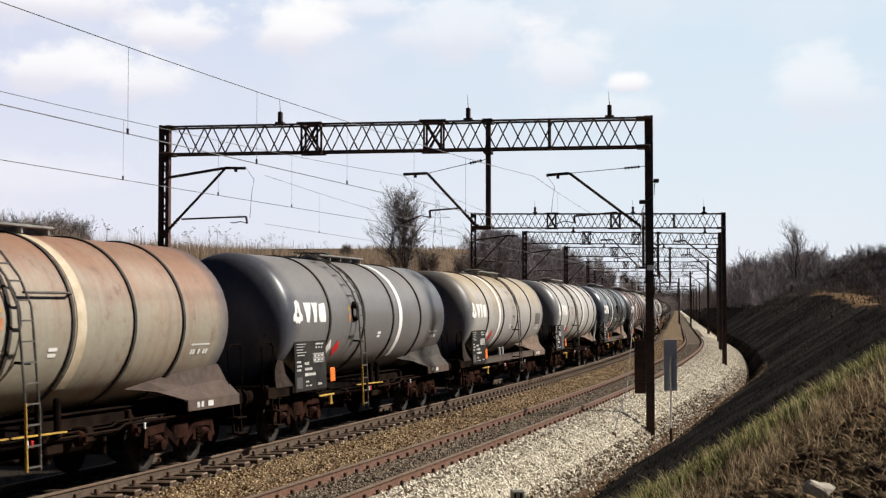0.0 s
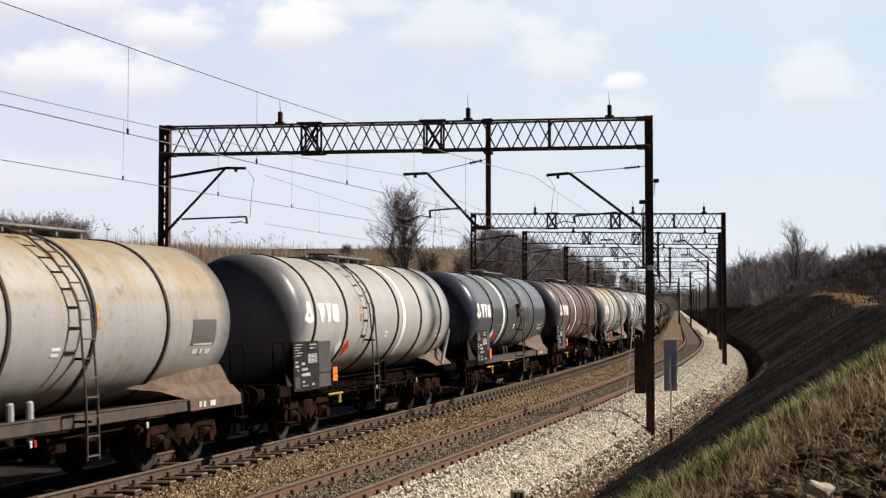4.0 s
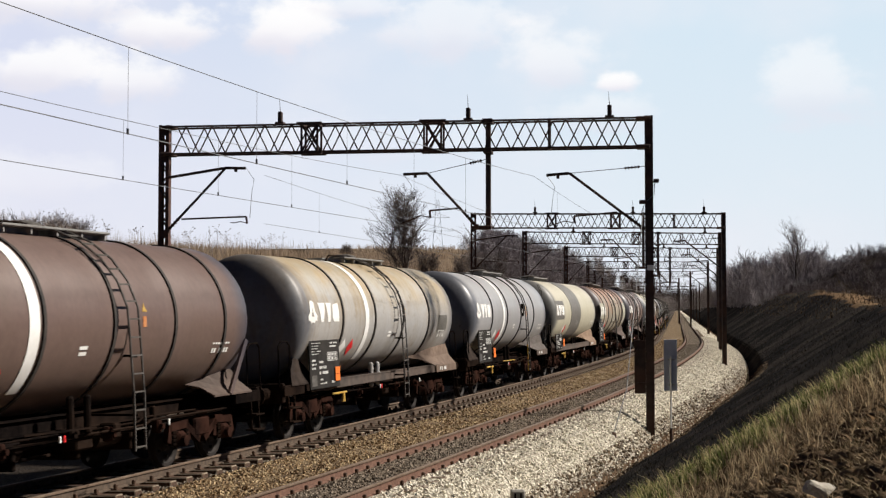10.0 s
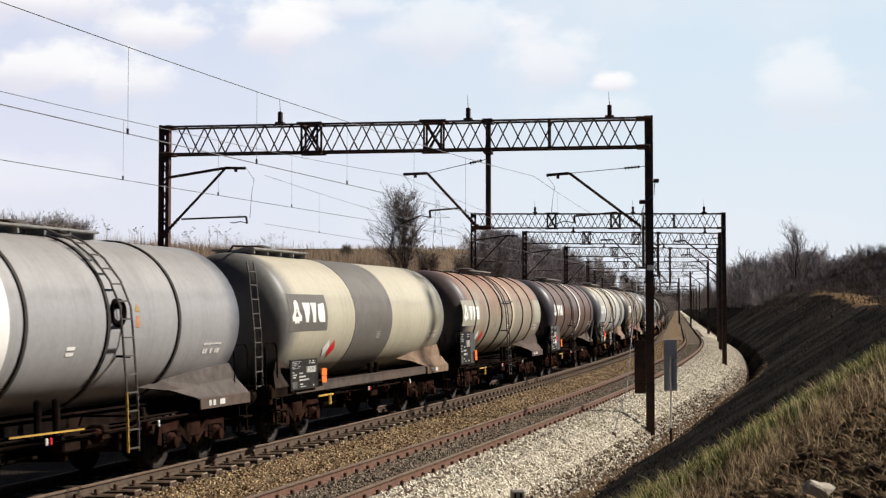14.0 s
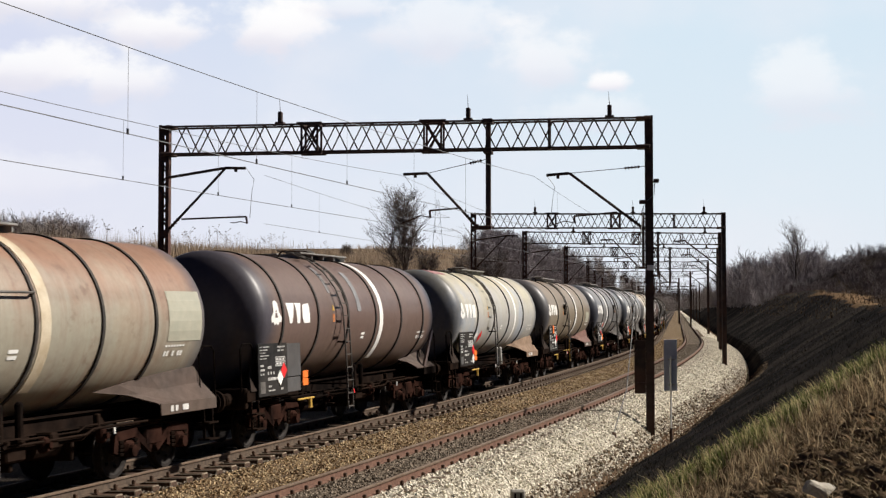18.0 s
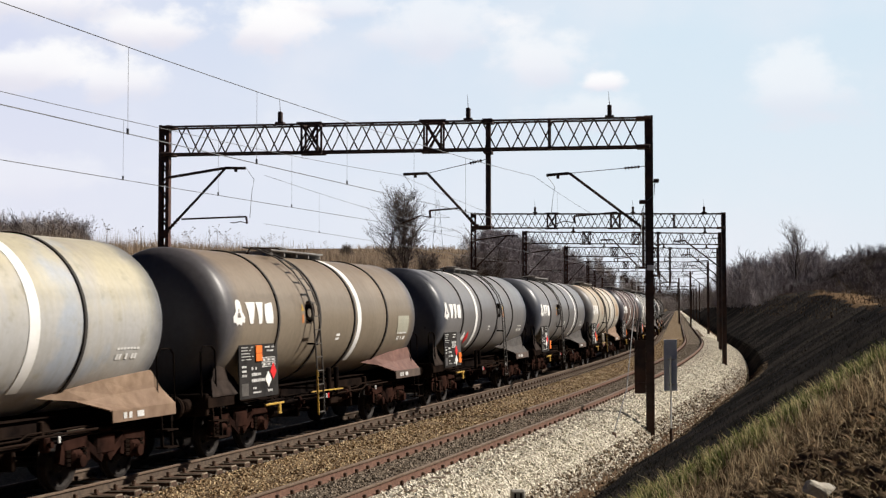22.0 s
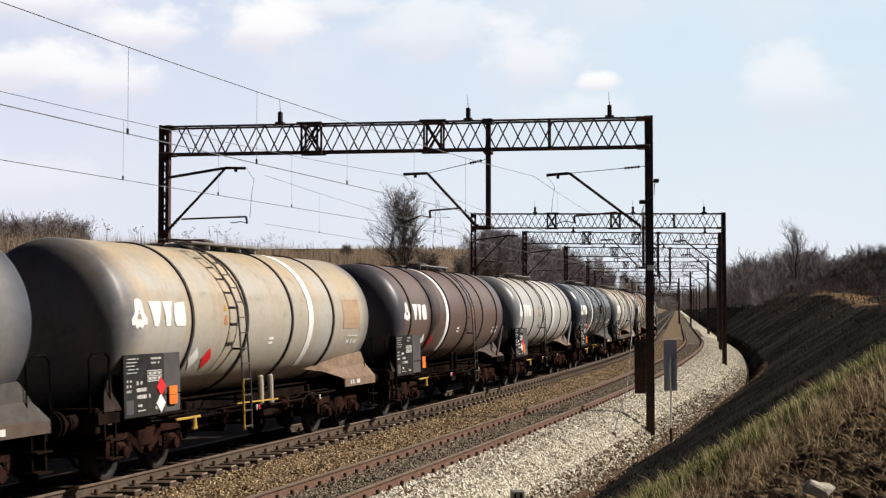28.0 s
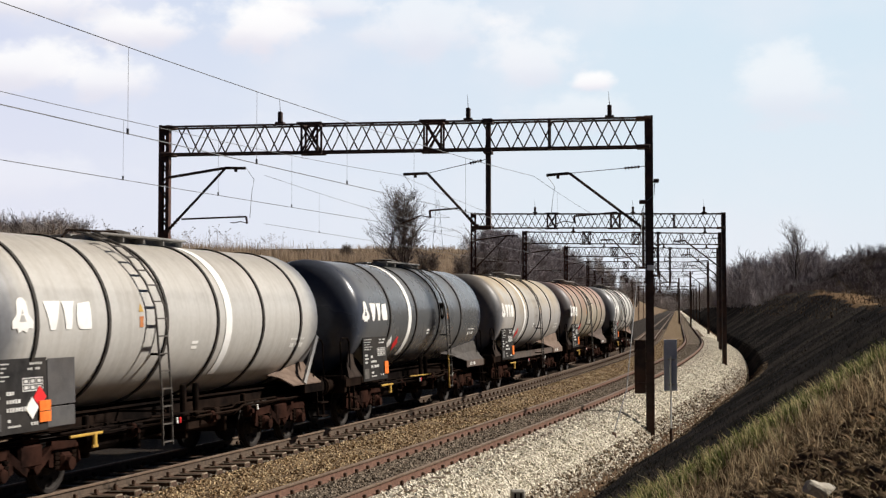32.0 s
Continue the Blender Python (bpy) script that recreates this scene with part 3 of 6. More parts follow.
M_BOGIE = grainy("brake_dust_shaded_bogie", (0.005, 0.0034, 0.003), (0.016, 0.0095, 0.008), 8, (0.056, 0.026, 0.019), 0.55, 0.93, 0.0, 0.4)
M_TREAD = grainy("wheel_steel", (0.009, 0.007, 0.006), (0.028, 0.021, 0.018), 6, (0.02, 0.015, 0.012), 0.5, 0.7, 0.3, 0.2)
M_GIRDER = grainy("sooty_brown_girder", (0.040, 0.031, 0.027), (0.088, 0.068, 0.056), 4, (0.12, 0.075, 0.052), 0.4, 0.8)
M_SLAB = grainy("dull_grey_panel", (0.055, 0.055, 0.058), (0.085, 0.083, 0.083), 4, (0.05, 0.04, 0.035), 0.5, 0.65)
M_BRACKET = grainy("sooty_bracket", (0.020, 0.017, 0.016), (0.046, 0.038, 0.034), 4, (0.075, 0.052, 0.04), 0.35, 0.93)
M_BAND = grainy("dark_band_seam", (0.020, 0.018, 0.017), (0.05, 0.042, 0.036), 5, None, 0, 0.8)
M_LADDER = grainy("grimy_grey_ladder", (0.07, 0.065, 0.06), (0.14, 0.13, 0.12), 7, (0.05, 0.04, 0.03), 0.5, 0.7, 0.2)
M_WALK = grainy("galvanised_walkway", (0.20, 0.20, 0.195), (0.32, 0.32, 0.31), 6, (0.14, 0.12, 0.10), 0.5, 0.6, 0.3)
M_YELLOW = grainy("worn_yellow_paint", (0.45, 0.26, 0.03), (0.62, 0.40, 0.06), 9, (0.25, 0.15, 0.06), 0.5, 0.6)
M_BOARD = grainy("black_data_board", (0.022, 0.022, 0.023), (0.040, 0.039, 0.039), 5, (0.062, 0.056, 0.05), 0.5, 0.92)
M_LETTER = grainy("dirty_white_lettering", (0.54, 0.54, 0.53), (0.76, 0.76, 0.74), 12, (0.34, 0.32, 0.29), 0.5, 0.6, bump=0.05)
M_WHITE = grainy("white_marking_paint", (0.78, 0.78, 0.76), (0.88, 0.88, 0.86), 6, (0.70, 0.67, 0.60), 0.35, 0.6, bump=0.05)
M_ORANGE = grainy("orange_hazard_plate", (0.78, 0.15, 0.015), (0.88, 0.21, 0.03), 9, None, 0, 0.55, bump=0.05)
M_STICKER = grainy("faded_orange_sticker", (0.42, 0.13, 0.04), (0.52, 0.22, 0.08), 12, (0.5, 0.42, 0.3), 0.4, 0.6, bump=0.05)
M_RED = grainy("red_hazard_label", (0.68, 0.015, 0.018), (0.78, 0.025, 0.028), 9, None, 0, 0.55, bump=0.05)


def tank_paint(name, base, top, rust, rust_amt, streak=0.3, rough=0.36, patch=None, patch_amt=0.0, patch2=None):
    """Tank paint with a bleached or sooty crown, downward streaks and rust in patches."""
    base, top, rust = (tuple(0.86 * k for k in c) for c in (base, top, rust))
    m, n, link, bsdf = nodes_of(name)
    co = n.new("ShaderNodeTexCoord")
    sep = n.new("ShaderNodeSeparateXYZ")
    link(co.outputs["Object"], sep.inputs[0])
    soft = noise_of(n, link, co.outputs["Object"], 0.55, 4)
    fine = noise_of(n, link, co.outputs["Object"], 9.0, 6)
    mp = n.new("ShaderNodeMapping")
    mp.inputs["Scale"].default_value = (5.0, 0.35, 0.22)
    link(co.outputs["Object"], mp.inputs["Vector"])
    runs = noise_of(n, link, mp.outputs[0], 1.0, 5, 0.65)
    # crown: dust that lies on the upward side, with an uneven lower edge
    ad = n.new("ShaderNodeMath")
    ad.operation = "MULTIPLY_ADD"
    ad.inputs[1].default_value = 1.6
    link(runs, ad.inputs[0])
    link(sep.outputs["Z"], ad.inputs[2])
    crown = n.new("ShaderNodeMapRange")
    crown.inputs[1].default_value, crown.inputs[2].default_value = AXIS_Z + 0.95, AXIS_Z + 2.1
    crown.clamp = True
    link(ad.outputs[0], crown.inputs[0])
    col = mix_of(n, link, crown.outputs[0], base, top)
    if patch_amt:
        pf = ramp_of(n, link, soft, [(0.50, (0, 0, 0)), (0.58, (patch_amt,) * 3)])
        col = mix_of(n, link, pf, col, patch)
    if patch2:
        mq = n.new("ShaderNodeMapping")
        mq.inputs["Location"].default_value = (7.3, 2.1, 4.4)
        link(co.outputs["Object"], mq.inputs["Vector"])
        cloud = noise_of(n, link, mq.outputs[0], 0.75, 5, 0.6)
        upper = n.new("ShaderNodeMapRange")
        upper.interpolation_type = "SMOOTHSTEP"
        upper.inputs[1].default_value, upper.inputs[2].default_value, upper.inputs[3].default_value = AXIS_Z + 0.45, AXIS_Z + 1.75, 0.12
        link(ad.outputs[0], upper.inputs[0])
        cm = mix_of(n, link, 1.0, ramp_of(n, link, cloud, [(0.34, (0, 0, 0)), (0.56, (0.92, 0.92, 0.92))]), upper.outputs[0], "MULTIPLY")
        col = mix_of(n, link, cm, col, patch2)
        blot = noise_of(n, link, mq.outputs[0], 2.6, 6, 0.65)
        col = mix_of(n, link, ramp_of(n, link, blot, [(0.56, (0, 0, 0)), (0.68, (0.55, 0.55, 0.55))]), col, tuple(0.55 * c for c in patch2))
    # blue-grey shade of the end domes is painted in at both ends
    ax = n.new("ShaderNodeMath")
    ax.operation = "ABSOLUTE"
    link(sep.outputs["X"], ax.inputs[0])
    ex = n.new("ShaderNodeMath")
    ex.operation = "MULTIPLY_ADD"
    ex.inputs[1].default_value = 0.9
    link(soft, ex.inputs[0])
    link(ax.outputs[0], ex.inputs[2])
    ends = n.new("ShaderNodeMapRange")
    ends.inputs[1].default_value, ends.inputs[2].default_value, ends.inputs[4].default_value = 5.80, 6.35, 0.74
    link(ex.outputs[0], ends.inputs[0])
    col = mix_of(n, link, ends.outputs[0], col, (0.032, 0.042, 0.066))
    sf = ramp_of(n, link, runs, [(0.46, (0, 0, 0)), (0.78, (streak,) * 3)])
    col = mix_of(n, link, sf, col, tuple(0.35 * c for c in base))
    rf = ramp_of(n, link, runs, [(0.50 - 0.12 * rust_amt, (0, 0, 0)), (0.72, (rust_amt,) * 3)])
    gate = ramp_of(n, link, noise_of(n, link, co.outputs["Object"], 0.42, 3), [(0.40, (0, 0, 0)), (0.62, (1, 1, 1))])
    rf = mix_of(n, link, 1.0, rf, gate, "MULTIPLY")
    col = mix_of(n, link, rf, col, rust)
    col = mix_of(n, link, 0.22, col, ramp_of(n, link, fine, [(0.3, (0.25, 0.25, 0.25)), (0.7, (0.8, 0.8, 0.8))]), "SOFT_LIGHT")
    link(col, bsdf.inputs["Base Color"])
    link(ramp_of(n, link, soft, [(0.3, (rough - 0.08,) * 3), (0.7, (rough + 0.14,) * 3)]), bsdf.inputs["Roughness"])
    b = n.new("ShaderNodeBump")
    b.inputs["Strength"].default_value, b.inputs["Distance"].default_value = 0.12, 0.03
    link(noise_of(n, link, co.outputs["Object"], 1.7, 3), b.inputs["Height"])
    link(b.outputs[0], bsdf.inputs["Normal"])
    return m


def on_shell(x, ang, lift=0.006):
    """A point on the tank's camera-side skin; ang in degrees above the middle."""
    r = RADIUS + lift
    return Vector((x, -math.cos(radians(ang)) * r, AXIS_Z + math.sin(radians(ang)) * r))


def decal(parent, name, outline, x, z, mat, label="", lift=0.008, inner=None):
    """A flat painted mark that follows the skin: outline in metres about (x, height z)."""
    bm = bmesh.new()
    vs = []
    for a, h in outline:
        zz = min(max((z + h - AXIS_Z) / RADIUS, -0.999), 0.999)
        vs.append(bm.verts.new(on_shell(x + a, math.degrees(math.asin(zz)), lift)))
    f = bm.faces.new(vs)
    bm.normal_update()
    if f.normal.y > 0:
        f.normal_flip()
    bmesh.ops.triangulate(bm, faces=bm.faces[:])
    if max(p[1] for p in outline) - min(p[1] for p in outline) > 0.2:
        bmesh.ops.subdivide_edges(bm, edges=bm.edges[:], cuts=4, use_grid_fill=True)
        r = RADIUS + lift
        for q in bm.verts:
            q.co.y = -math.sqrt(max(r * r - (q.co.z - AXIS_Z) ** 2, 0.01))
    return part(name, bm, mat, parent, label)


def hoop(bm, x, w, r0, r1, a0=0, a1=360, seg=40):
    """A band round the shell between two angles (0 = camera side, 90 = top)."""
    k = max(4, int(seg * (a1 - a0) / 360))
    rings = []
    for i in range(k + 1):
        a = radians(a0 + (a1 - a0) * i / k)
        c, s = -math.cos(a), math.sin(a)
        rings.append([bm.verts.new((x + e * w / 2, c * r, AXIS_Z + s * r)) for e, r in ((-1, r0), (-1, r1), (1, r1), (1, r0))])
    for p, q in zip(rings, rings[1:]):
        for j in range(3):
            bm.faces.new((p[j], p[j + 1], q[j + 1], q[j]))
    if a1 - a0 < 360:
        bm.faces.new(rings[0])
        bm.faces.new(rings[-1][::-1])
    bmesh.ops.recalc_face_normals(bm, faces=bm.faces)


EMBLEM = [(-0.05, 0.26), (0.05, 0.26), (0.12, 0.21), (0.15, 0.02), (0.27, -0.08), (0.26, -0.19), (0.15, -0.18), (0.10, -0.25), (0.0, -0.21), (-0.10, -0.25), (-0.15, -0.18), (-0.26, -0.19), (-0.27, -0.08), (-0.15, 0.02), (-0.12, 0.21)]
HOLE = [(0.0, 0.10), (0.085, -0.09), (-0.085, -0.09)]


def build_bogie(parent, x):
    """A two-axle bogie with cast side frames, springs and axle boxes."""
    b = new("bogie")
    b.parent = parent
    b.matrix_basis = pose(x, 0, 0)
    for e in (-1, 1):
        bm = bmesh.new()
        y = e * 1.0
        for q in (-1, 1):
            bar(bm, (q * 0.10, y, 0.42), (q * 0.62, y, 0.74), 0.10, 0.13)
            bar(bm, (q * 0.55, y, 0.76), (q * 1.25, y, 0.72), 0.10, 0.15)
            bar(bm, (q * 1.22, y, 0.74), (q * 1.30, y, 0.45), 0.10, 0.14)
            bar(bm, (q * 0.58, y, 0.74), (q * 0.52, y, 0.44), 0.10, 0.12)
        box(bm, 0, y, 0.66, 0.62, 0.12, 0.36, 0.04)
        box(bm, 0, y * 0.93, 0.90, 0.46, 0.26, 0.12, 0.03)
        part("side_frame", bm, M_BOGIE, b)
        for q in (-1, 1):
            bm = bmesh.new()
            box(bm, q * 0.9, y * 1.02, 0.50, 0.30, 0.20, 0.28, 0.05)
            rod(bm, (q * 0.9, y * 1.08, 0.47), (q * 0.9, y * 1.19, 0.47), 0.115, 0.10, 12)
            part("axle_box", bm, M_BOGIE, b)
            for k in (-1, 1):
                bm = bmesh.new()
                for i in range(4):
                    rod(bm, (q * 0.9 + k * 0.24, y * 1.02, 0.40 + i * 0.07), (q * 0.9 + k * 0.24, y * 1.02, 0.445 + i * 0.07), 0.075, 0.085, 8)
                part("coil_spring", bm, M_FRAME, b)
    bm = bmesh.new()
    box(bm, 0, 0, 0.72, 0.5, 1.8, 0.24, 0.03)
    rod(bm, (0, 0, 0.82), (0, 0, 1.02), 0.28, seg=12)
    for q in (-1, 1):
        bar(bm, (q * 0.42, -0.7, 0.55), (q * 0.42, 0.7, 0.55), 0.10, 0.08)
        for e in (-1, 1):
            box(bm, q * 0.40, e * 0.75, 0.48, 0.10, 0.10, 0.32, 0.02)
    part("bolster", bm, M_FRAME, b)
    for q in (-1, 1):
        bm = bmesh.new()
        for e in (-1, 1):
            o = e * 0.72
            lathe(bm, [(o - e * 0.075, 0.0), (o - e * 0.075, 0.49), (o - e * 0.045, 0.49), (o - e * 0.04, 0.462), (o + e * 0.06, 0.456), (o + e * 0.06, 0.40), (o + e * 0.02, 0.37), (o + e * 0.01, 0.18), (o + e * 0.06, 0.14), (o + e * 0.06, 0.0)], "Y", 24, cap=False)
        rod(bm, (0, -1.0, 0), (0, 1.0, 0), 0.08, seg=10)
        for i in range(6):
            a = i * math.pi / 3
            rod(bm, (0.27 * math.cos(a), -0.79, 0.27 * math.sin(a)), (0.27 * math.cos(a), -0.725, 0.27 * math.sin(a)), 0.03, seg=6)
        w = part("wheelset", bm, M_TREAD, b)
        w.matrix_basis = pose(q * 0.9, 0, 0.46)
    return b


def build_chassis(skirt, cat_row, LEN, six=False, yellow=False):
    """Everything below the tank: sills, buffers, bogies, saddles, steps and brake gear."""
    w = empty("tank_wagon", None)
    for e in (-1, 1):
        bm = bmesh.new()
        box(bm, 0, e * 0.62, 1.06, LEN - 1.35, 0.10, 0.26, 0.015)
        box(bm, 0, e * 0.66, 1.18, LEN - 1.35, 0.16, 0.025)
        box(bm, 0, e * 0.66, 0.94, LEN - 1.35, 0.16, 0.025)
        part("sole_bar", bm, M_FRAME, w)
    if skirt:
        for e in (-1, 1):
            bm = bmesh.new()
            box(bm, 0, e * 1.26, 1.10, 10.6, 0.05, 0.20, 0.012)
            box(bm, 0, e * 1.24, 1.21, 10.6, 0.12, 0.025)
            part("side_girder", bm, M_GIRDER, w)
    bm = bmesh.new()
    for x in (-3.4, -1.9, 0.0, 1.9, 3.4):
        box(bm, x, 0, 1.04, 0.12, 1.2, 0.20, 0.01)
    box(bm, 0, 0, 0.98, 9.0, 0.14, 0.12)
    part("cross_bearer", bm, M_FRAME, w)
    for q in (-1, 1):
        bm = bmesh.new()
        box(bm, q * (LEN / 2 - 0.72), 0, 1.06, 0.14, 2.50, 0.42, 0.02)
        box(bm, q * (LEN / 2 - 1.25), 0, 1.20, 1.1, 2.56, 0.03, 0.008)
        for e in (-1, 1):
            box(bm, q * (LEN / 2 - 1.25), e * 1.26, 1.09, 1.15, 0.045, 0.20, 0.01)
        part("head_stock", bm, M_FRAME, w)
        for e in (-1, 1):
            bm = bmesh.new()
            x = q * (LEN / 2 - 0.64)
            lathe(bm, [(0, 0.14), (q * 0.30, 0.125), (q * 0.32, 0.09), (q * 0.56, 0.085), (q * 0.57, 0.225), (q * 0.62, 0.215), (q * 0.64, 0.12)], "X", 16, (x, e * 0.875, 1.05))
            part("buffer", bm, M_FRAME, w)
        bm = bmesh.new()
        bar(bm, (q * (LEN / 2 - 0.7), 0, 1.0), (q * (LEN / 2 + 0.0), 0, 0.90), 0.09, 0.07)
        tube(bm, [(q * (LEN / 2 - 0.68), 0.35, 0.92), (q * (LEN / 2 - 0.4), 0.36, 0.62), (q * LEN / 2, 0.34, 0.55)], 0.028, 6)
        part("coupling", bm, M_FRAME, w)
        # saddle: a flared plate that carries the tank on the head of the frame
        for e in (-1, 1):
            bm = bmesh.new()
            # apron from the lower quarter of the tank down to the frame head
            if q > 0:
                rim = [(3.0, -53), (3.6, -47), (4.5, -41), (5.3, -38), (6.0, -36), (6.12, -38)]
                foot = [(4.45, 1.21), (4.70, 1.21), (5.1, 1.21), (5.6, 1.21), (6.15, 1.21), (6.62, 1.21)]
            else:
                rim = [(-5.45, -42), (-5.6, -40), (-5.75, -39), (-5.9, -38), (-6.0, -37), (-6.08, -37)]
                foot = [(-5.15, 1.22), (-5.4, 1.22), (-5.7, 1.22), (-6.0, 1.22), (-6.3, 1.22), (-6.5, 1.22)]
            if six and q > 0:
                rim = [(4.5, -56), (4.8, -52), (5.1, -48), (5.4, -45), (5.7, -43), (5.9, -42)]
                foot = [(4.75, 1.22), (5.1, 1.22), (5.4, 1.22), (5.8, 1.22), (6.15, 1.22), (6.4, 1.22)]
            rows = [[], [], [], []]
            lip = 0.03
            for k, ((xr, ang), (xf, zf)) in enumerate(zip(rim, foot)):
                r = on_shell(xr, ang, 0.012)
                f = Vector((xf, -1.305, zf))
                mid = r.lerp(f, 0.5) + Vector((0.10 if k == 0 else 0, 0.05, -0.01 if k else 0.05))
                for row, p in zip(rows, (r, mid, f, f - Vector((0, 0, lip)))):
                    row.append(bm.verts.new((p.x, p.y * -e, p.z)))
            for ra, rb in zip(rows, rows[1:]):
                for i in range(len(ra) - 1):
                    bm.faces.new((ra[i], ra[i + 1], rb[i + 1], rb[i]))
            bmesh.ops.recalc_face_normals(bm, faces=bm.faces)
            bmesh.ops.solidify(bm, geom=bm.faces[:], thickness=0.03)
            # inner web under the tank
            xw = q * 5.7
            web = [(xw, e * 1.15, 1.2), (xw, e * 0.2, 1.2), (xw, e * 0.2, AXIS_Z - 1.44), (xw, e * 0.75, AXIS_Z - 1.23), (xw, e * 1.08, AXIS_Z - 0.97)]
            for sgn in (-1, 1):
                bm.faces.new([bm.verts.new((p[0] + sgn * 0.02, p[1], p[2])) for p in (web if sgn > 0 else web[::-1])])
            saddle = part("saddle", bm, cat_row if q > 0 else M_BRACKET, w)
            if q > 0 and e < 0 and not six:
                bm = bmesh.new()
                box(bm, 5.54, -1.322, 1.10, 2.14, 0.030, 0.21, 0.008)
                part("end_plate", bm, cat_row if skirt or cat_row.name.startswith("tan") else M_GIRDER, saddle)
                for mx, mw in ((4.85, 0.10), (5.02, 0.10), (5.35, 0.22)):
                    bm = bmesh.new()
                    box(bm, mx, -1.344, 1.10, mw, 0.008, 0.10)
                    part("stencil_mark", bm, M_LETTER, saddle)
        # corner steps and hand rails
        for e in (-1, 1):
            x = q * (LEN / 2 - 1.0)
            bm = bmesh.new()
            for sx in (-0.17, 0.17):
                bar(bm, (x + sx, e * 1.28, 1.0), (x + sx, e * 1.30, 0.42), 0.03, 0.05)
            for z in (0.44, 0.74):
                box(bm, x, e * 1.30, z, 0.40, 0.24, 0.03)
            part("foot_step", bm, M_FRAME, w)
            bm = bmesh.new()
            tube(bm, [(x - q * 0.15, e * 1.22, 1.2), (x - q * 0.15, e * 1.22, 2.05), (x, e * 1.22, 2.15), (x + q * 0.35, e * 1.22, 2.15), (x + q * 0.47, e * 1.22, 2.05), (x + q * 0.47, e * 1.22, 1.2)], 0.020, 6)
            part("hand_rail", bm, M_FRAME, w)
        build_bogie(w, q * PIVOT)
    for x, y, r, l in ((-2.3, -0.75, 0.20, 1.0), (-1.0, -0.55, 0.17, 0.8), (2.2, -0.4, 0.22, 0.9)):
        bm = bmesh.new()
        lathe(bm, [(-l / 2 - 0.05, 0.02), (-l / 2 - 0.03, r * 0.6), (-l / 2 + 0.03, r), (l / 2 - 0.03, r), (l / 2 + 0.03, r * 0.6), (l / 2 + 0.05, 0.02)], "X", 14, (x, y, 0.72))
        for dx in (-0.25, 0.25):
            box(bm, x + dx, y, 0.88, 0.05, 0.10, 0.16)
        part("air_reservoir", bm, M_FRAME, w)
    bm = bmesh.new()
    tube(bm, [(-4.0, -0.5, 0.75), (-2.8, -0.45, 0.86), (0, -0.45, 0.82), (3.0, -0.45, 0.8)], 0.035, 6)
    box(bm, 0.6, -0.9, 0.78, 0.5, 0.3, 0.34, 0.03)
    box(bm, 1.55, -0.95, 0.84, 0.22, 0.3, 0.26, 0.03)
    rod(bm, (0.1, -1.2, 0.88), (0.1, -0.6, 0.88), 0.05, seg=8)
    part("brake_gear", bm, M_FRAME, w)
    # long centre box and plates added to block the sunlit gap beneath
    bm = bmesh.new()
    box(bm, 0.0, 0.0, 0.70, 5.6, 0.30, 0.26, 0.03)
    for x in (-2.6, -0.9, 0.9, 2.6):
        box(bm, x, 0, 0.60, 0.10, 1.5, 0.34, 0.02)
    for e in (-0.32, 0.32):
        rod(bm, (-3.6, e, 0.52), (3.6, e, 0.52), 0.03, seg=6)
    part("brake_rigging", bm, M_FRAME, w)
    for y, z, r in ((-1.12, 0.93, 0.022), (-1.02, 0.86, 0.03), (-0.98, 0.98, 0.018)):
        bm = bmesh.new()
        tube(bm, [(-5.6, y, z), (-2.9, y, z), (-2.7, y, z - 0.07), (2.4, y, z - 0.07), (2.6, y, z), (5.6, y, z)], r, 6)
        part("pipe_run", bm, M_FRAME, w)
    for x in (-1.75, 1.25, 2.9):
        bm = bmesh.new()
        box(bm, x, -1.08, 0.80, 0.16, 0.14, 0.24, 0.03)
        rod(bm, (x, -1.22, 0.80), (x, -1.06, 0.80), 0.05, seg=8)
        part("valve_body", bm, M_BOGIE, w)
    for x, m in ((-0.42, M_WHITE), (-0.30, M_RED), (3.05, M_WHITE)):
        bm = bmesh.new()
        box(bm, x, -1.24, 0.86, 0.05, 0.03, 0.11, 0.01)
        part("valve_handle", bm, m, w)
    bm = bmesh.new()
    bar(bm, (-1.4, -1.26, 1.0), (0.6, -1.26, 0.97), 0.02, 0.028)
    part("brake_lever", bm, M_YELLOW if yellow else M_FRAME, w)
    for x in (-3.0, 3.0):
        bm = bmesh.new()
        for dy in (-0.95, 0.95):
            box(bm, x, dy, 0.98, 0.10, 0.10, 0.34, 0.02)
        box(bm, x, 0, 0.86, 0.12, 1.9, 0.10, 0.02)
        part("cross_tie", bm, M_FRAME, w)
    bm = bmesh.new()
    box(bm, -3.55, -1.29, 0.88, 0.95, 0.04, 0.045, 0.01)
    box(bm, -3.30, -1.29, 0.78, 0.10, 0.06, 0.24, 0.02)
    box(bm, -3.30, -1.29, 0.68, 0.16, 0.05, 0.05, 0.01)
    part("brake_handle", bm, M_YELLOW, w, "yellow brake change-over handle")
    return w


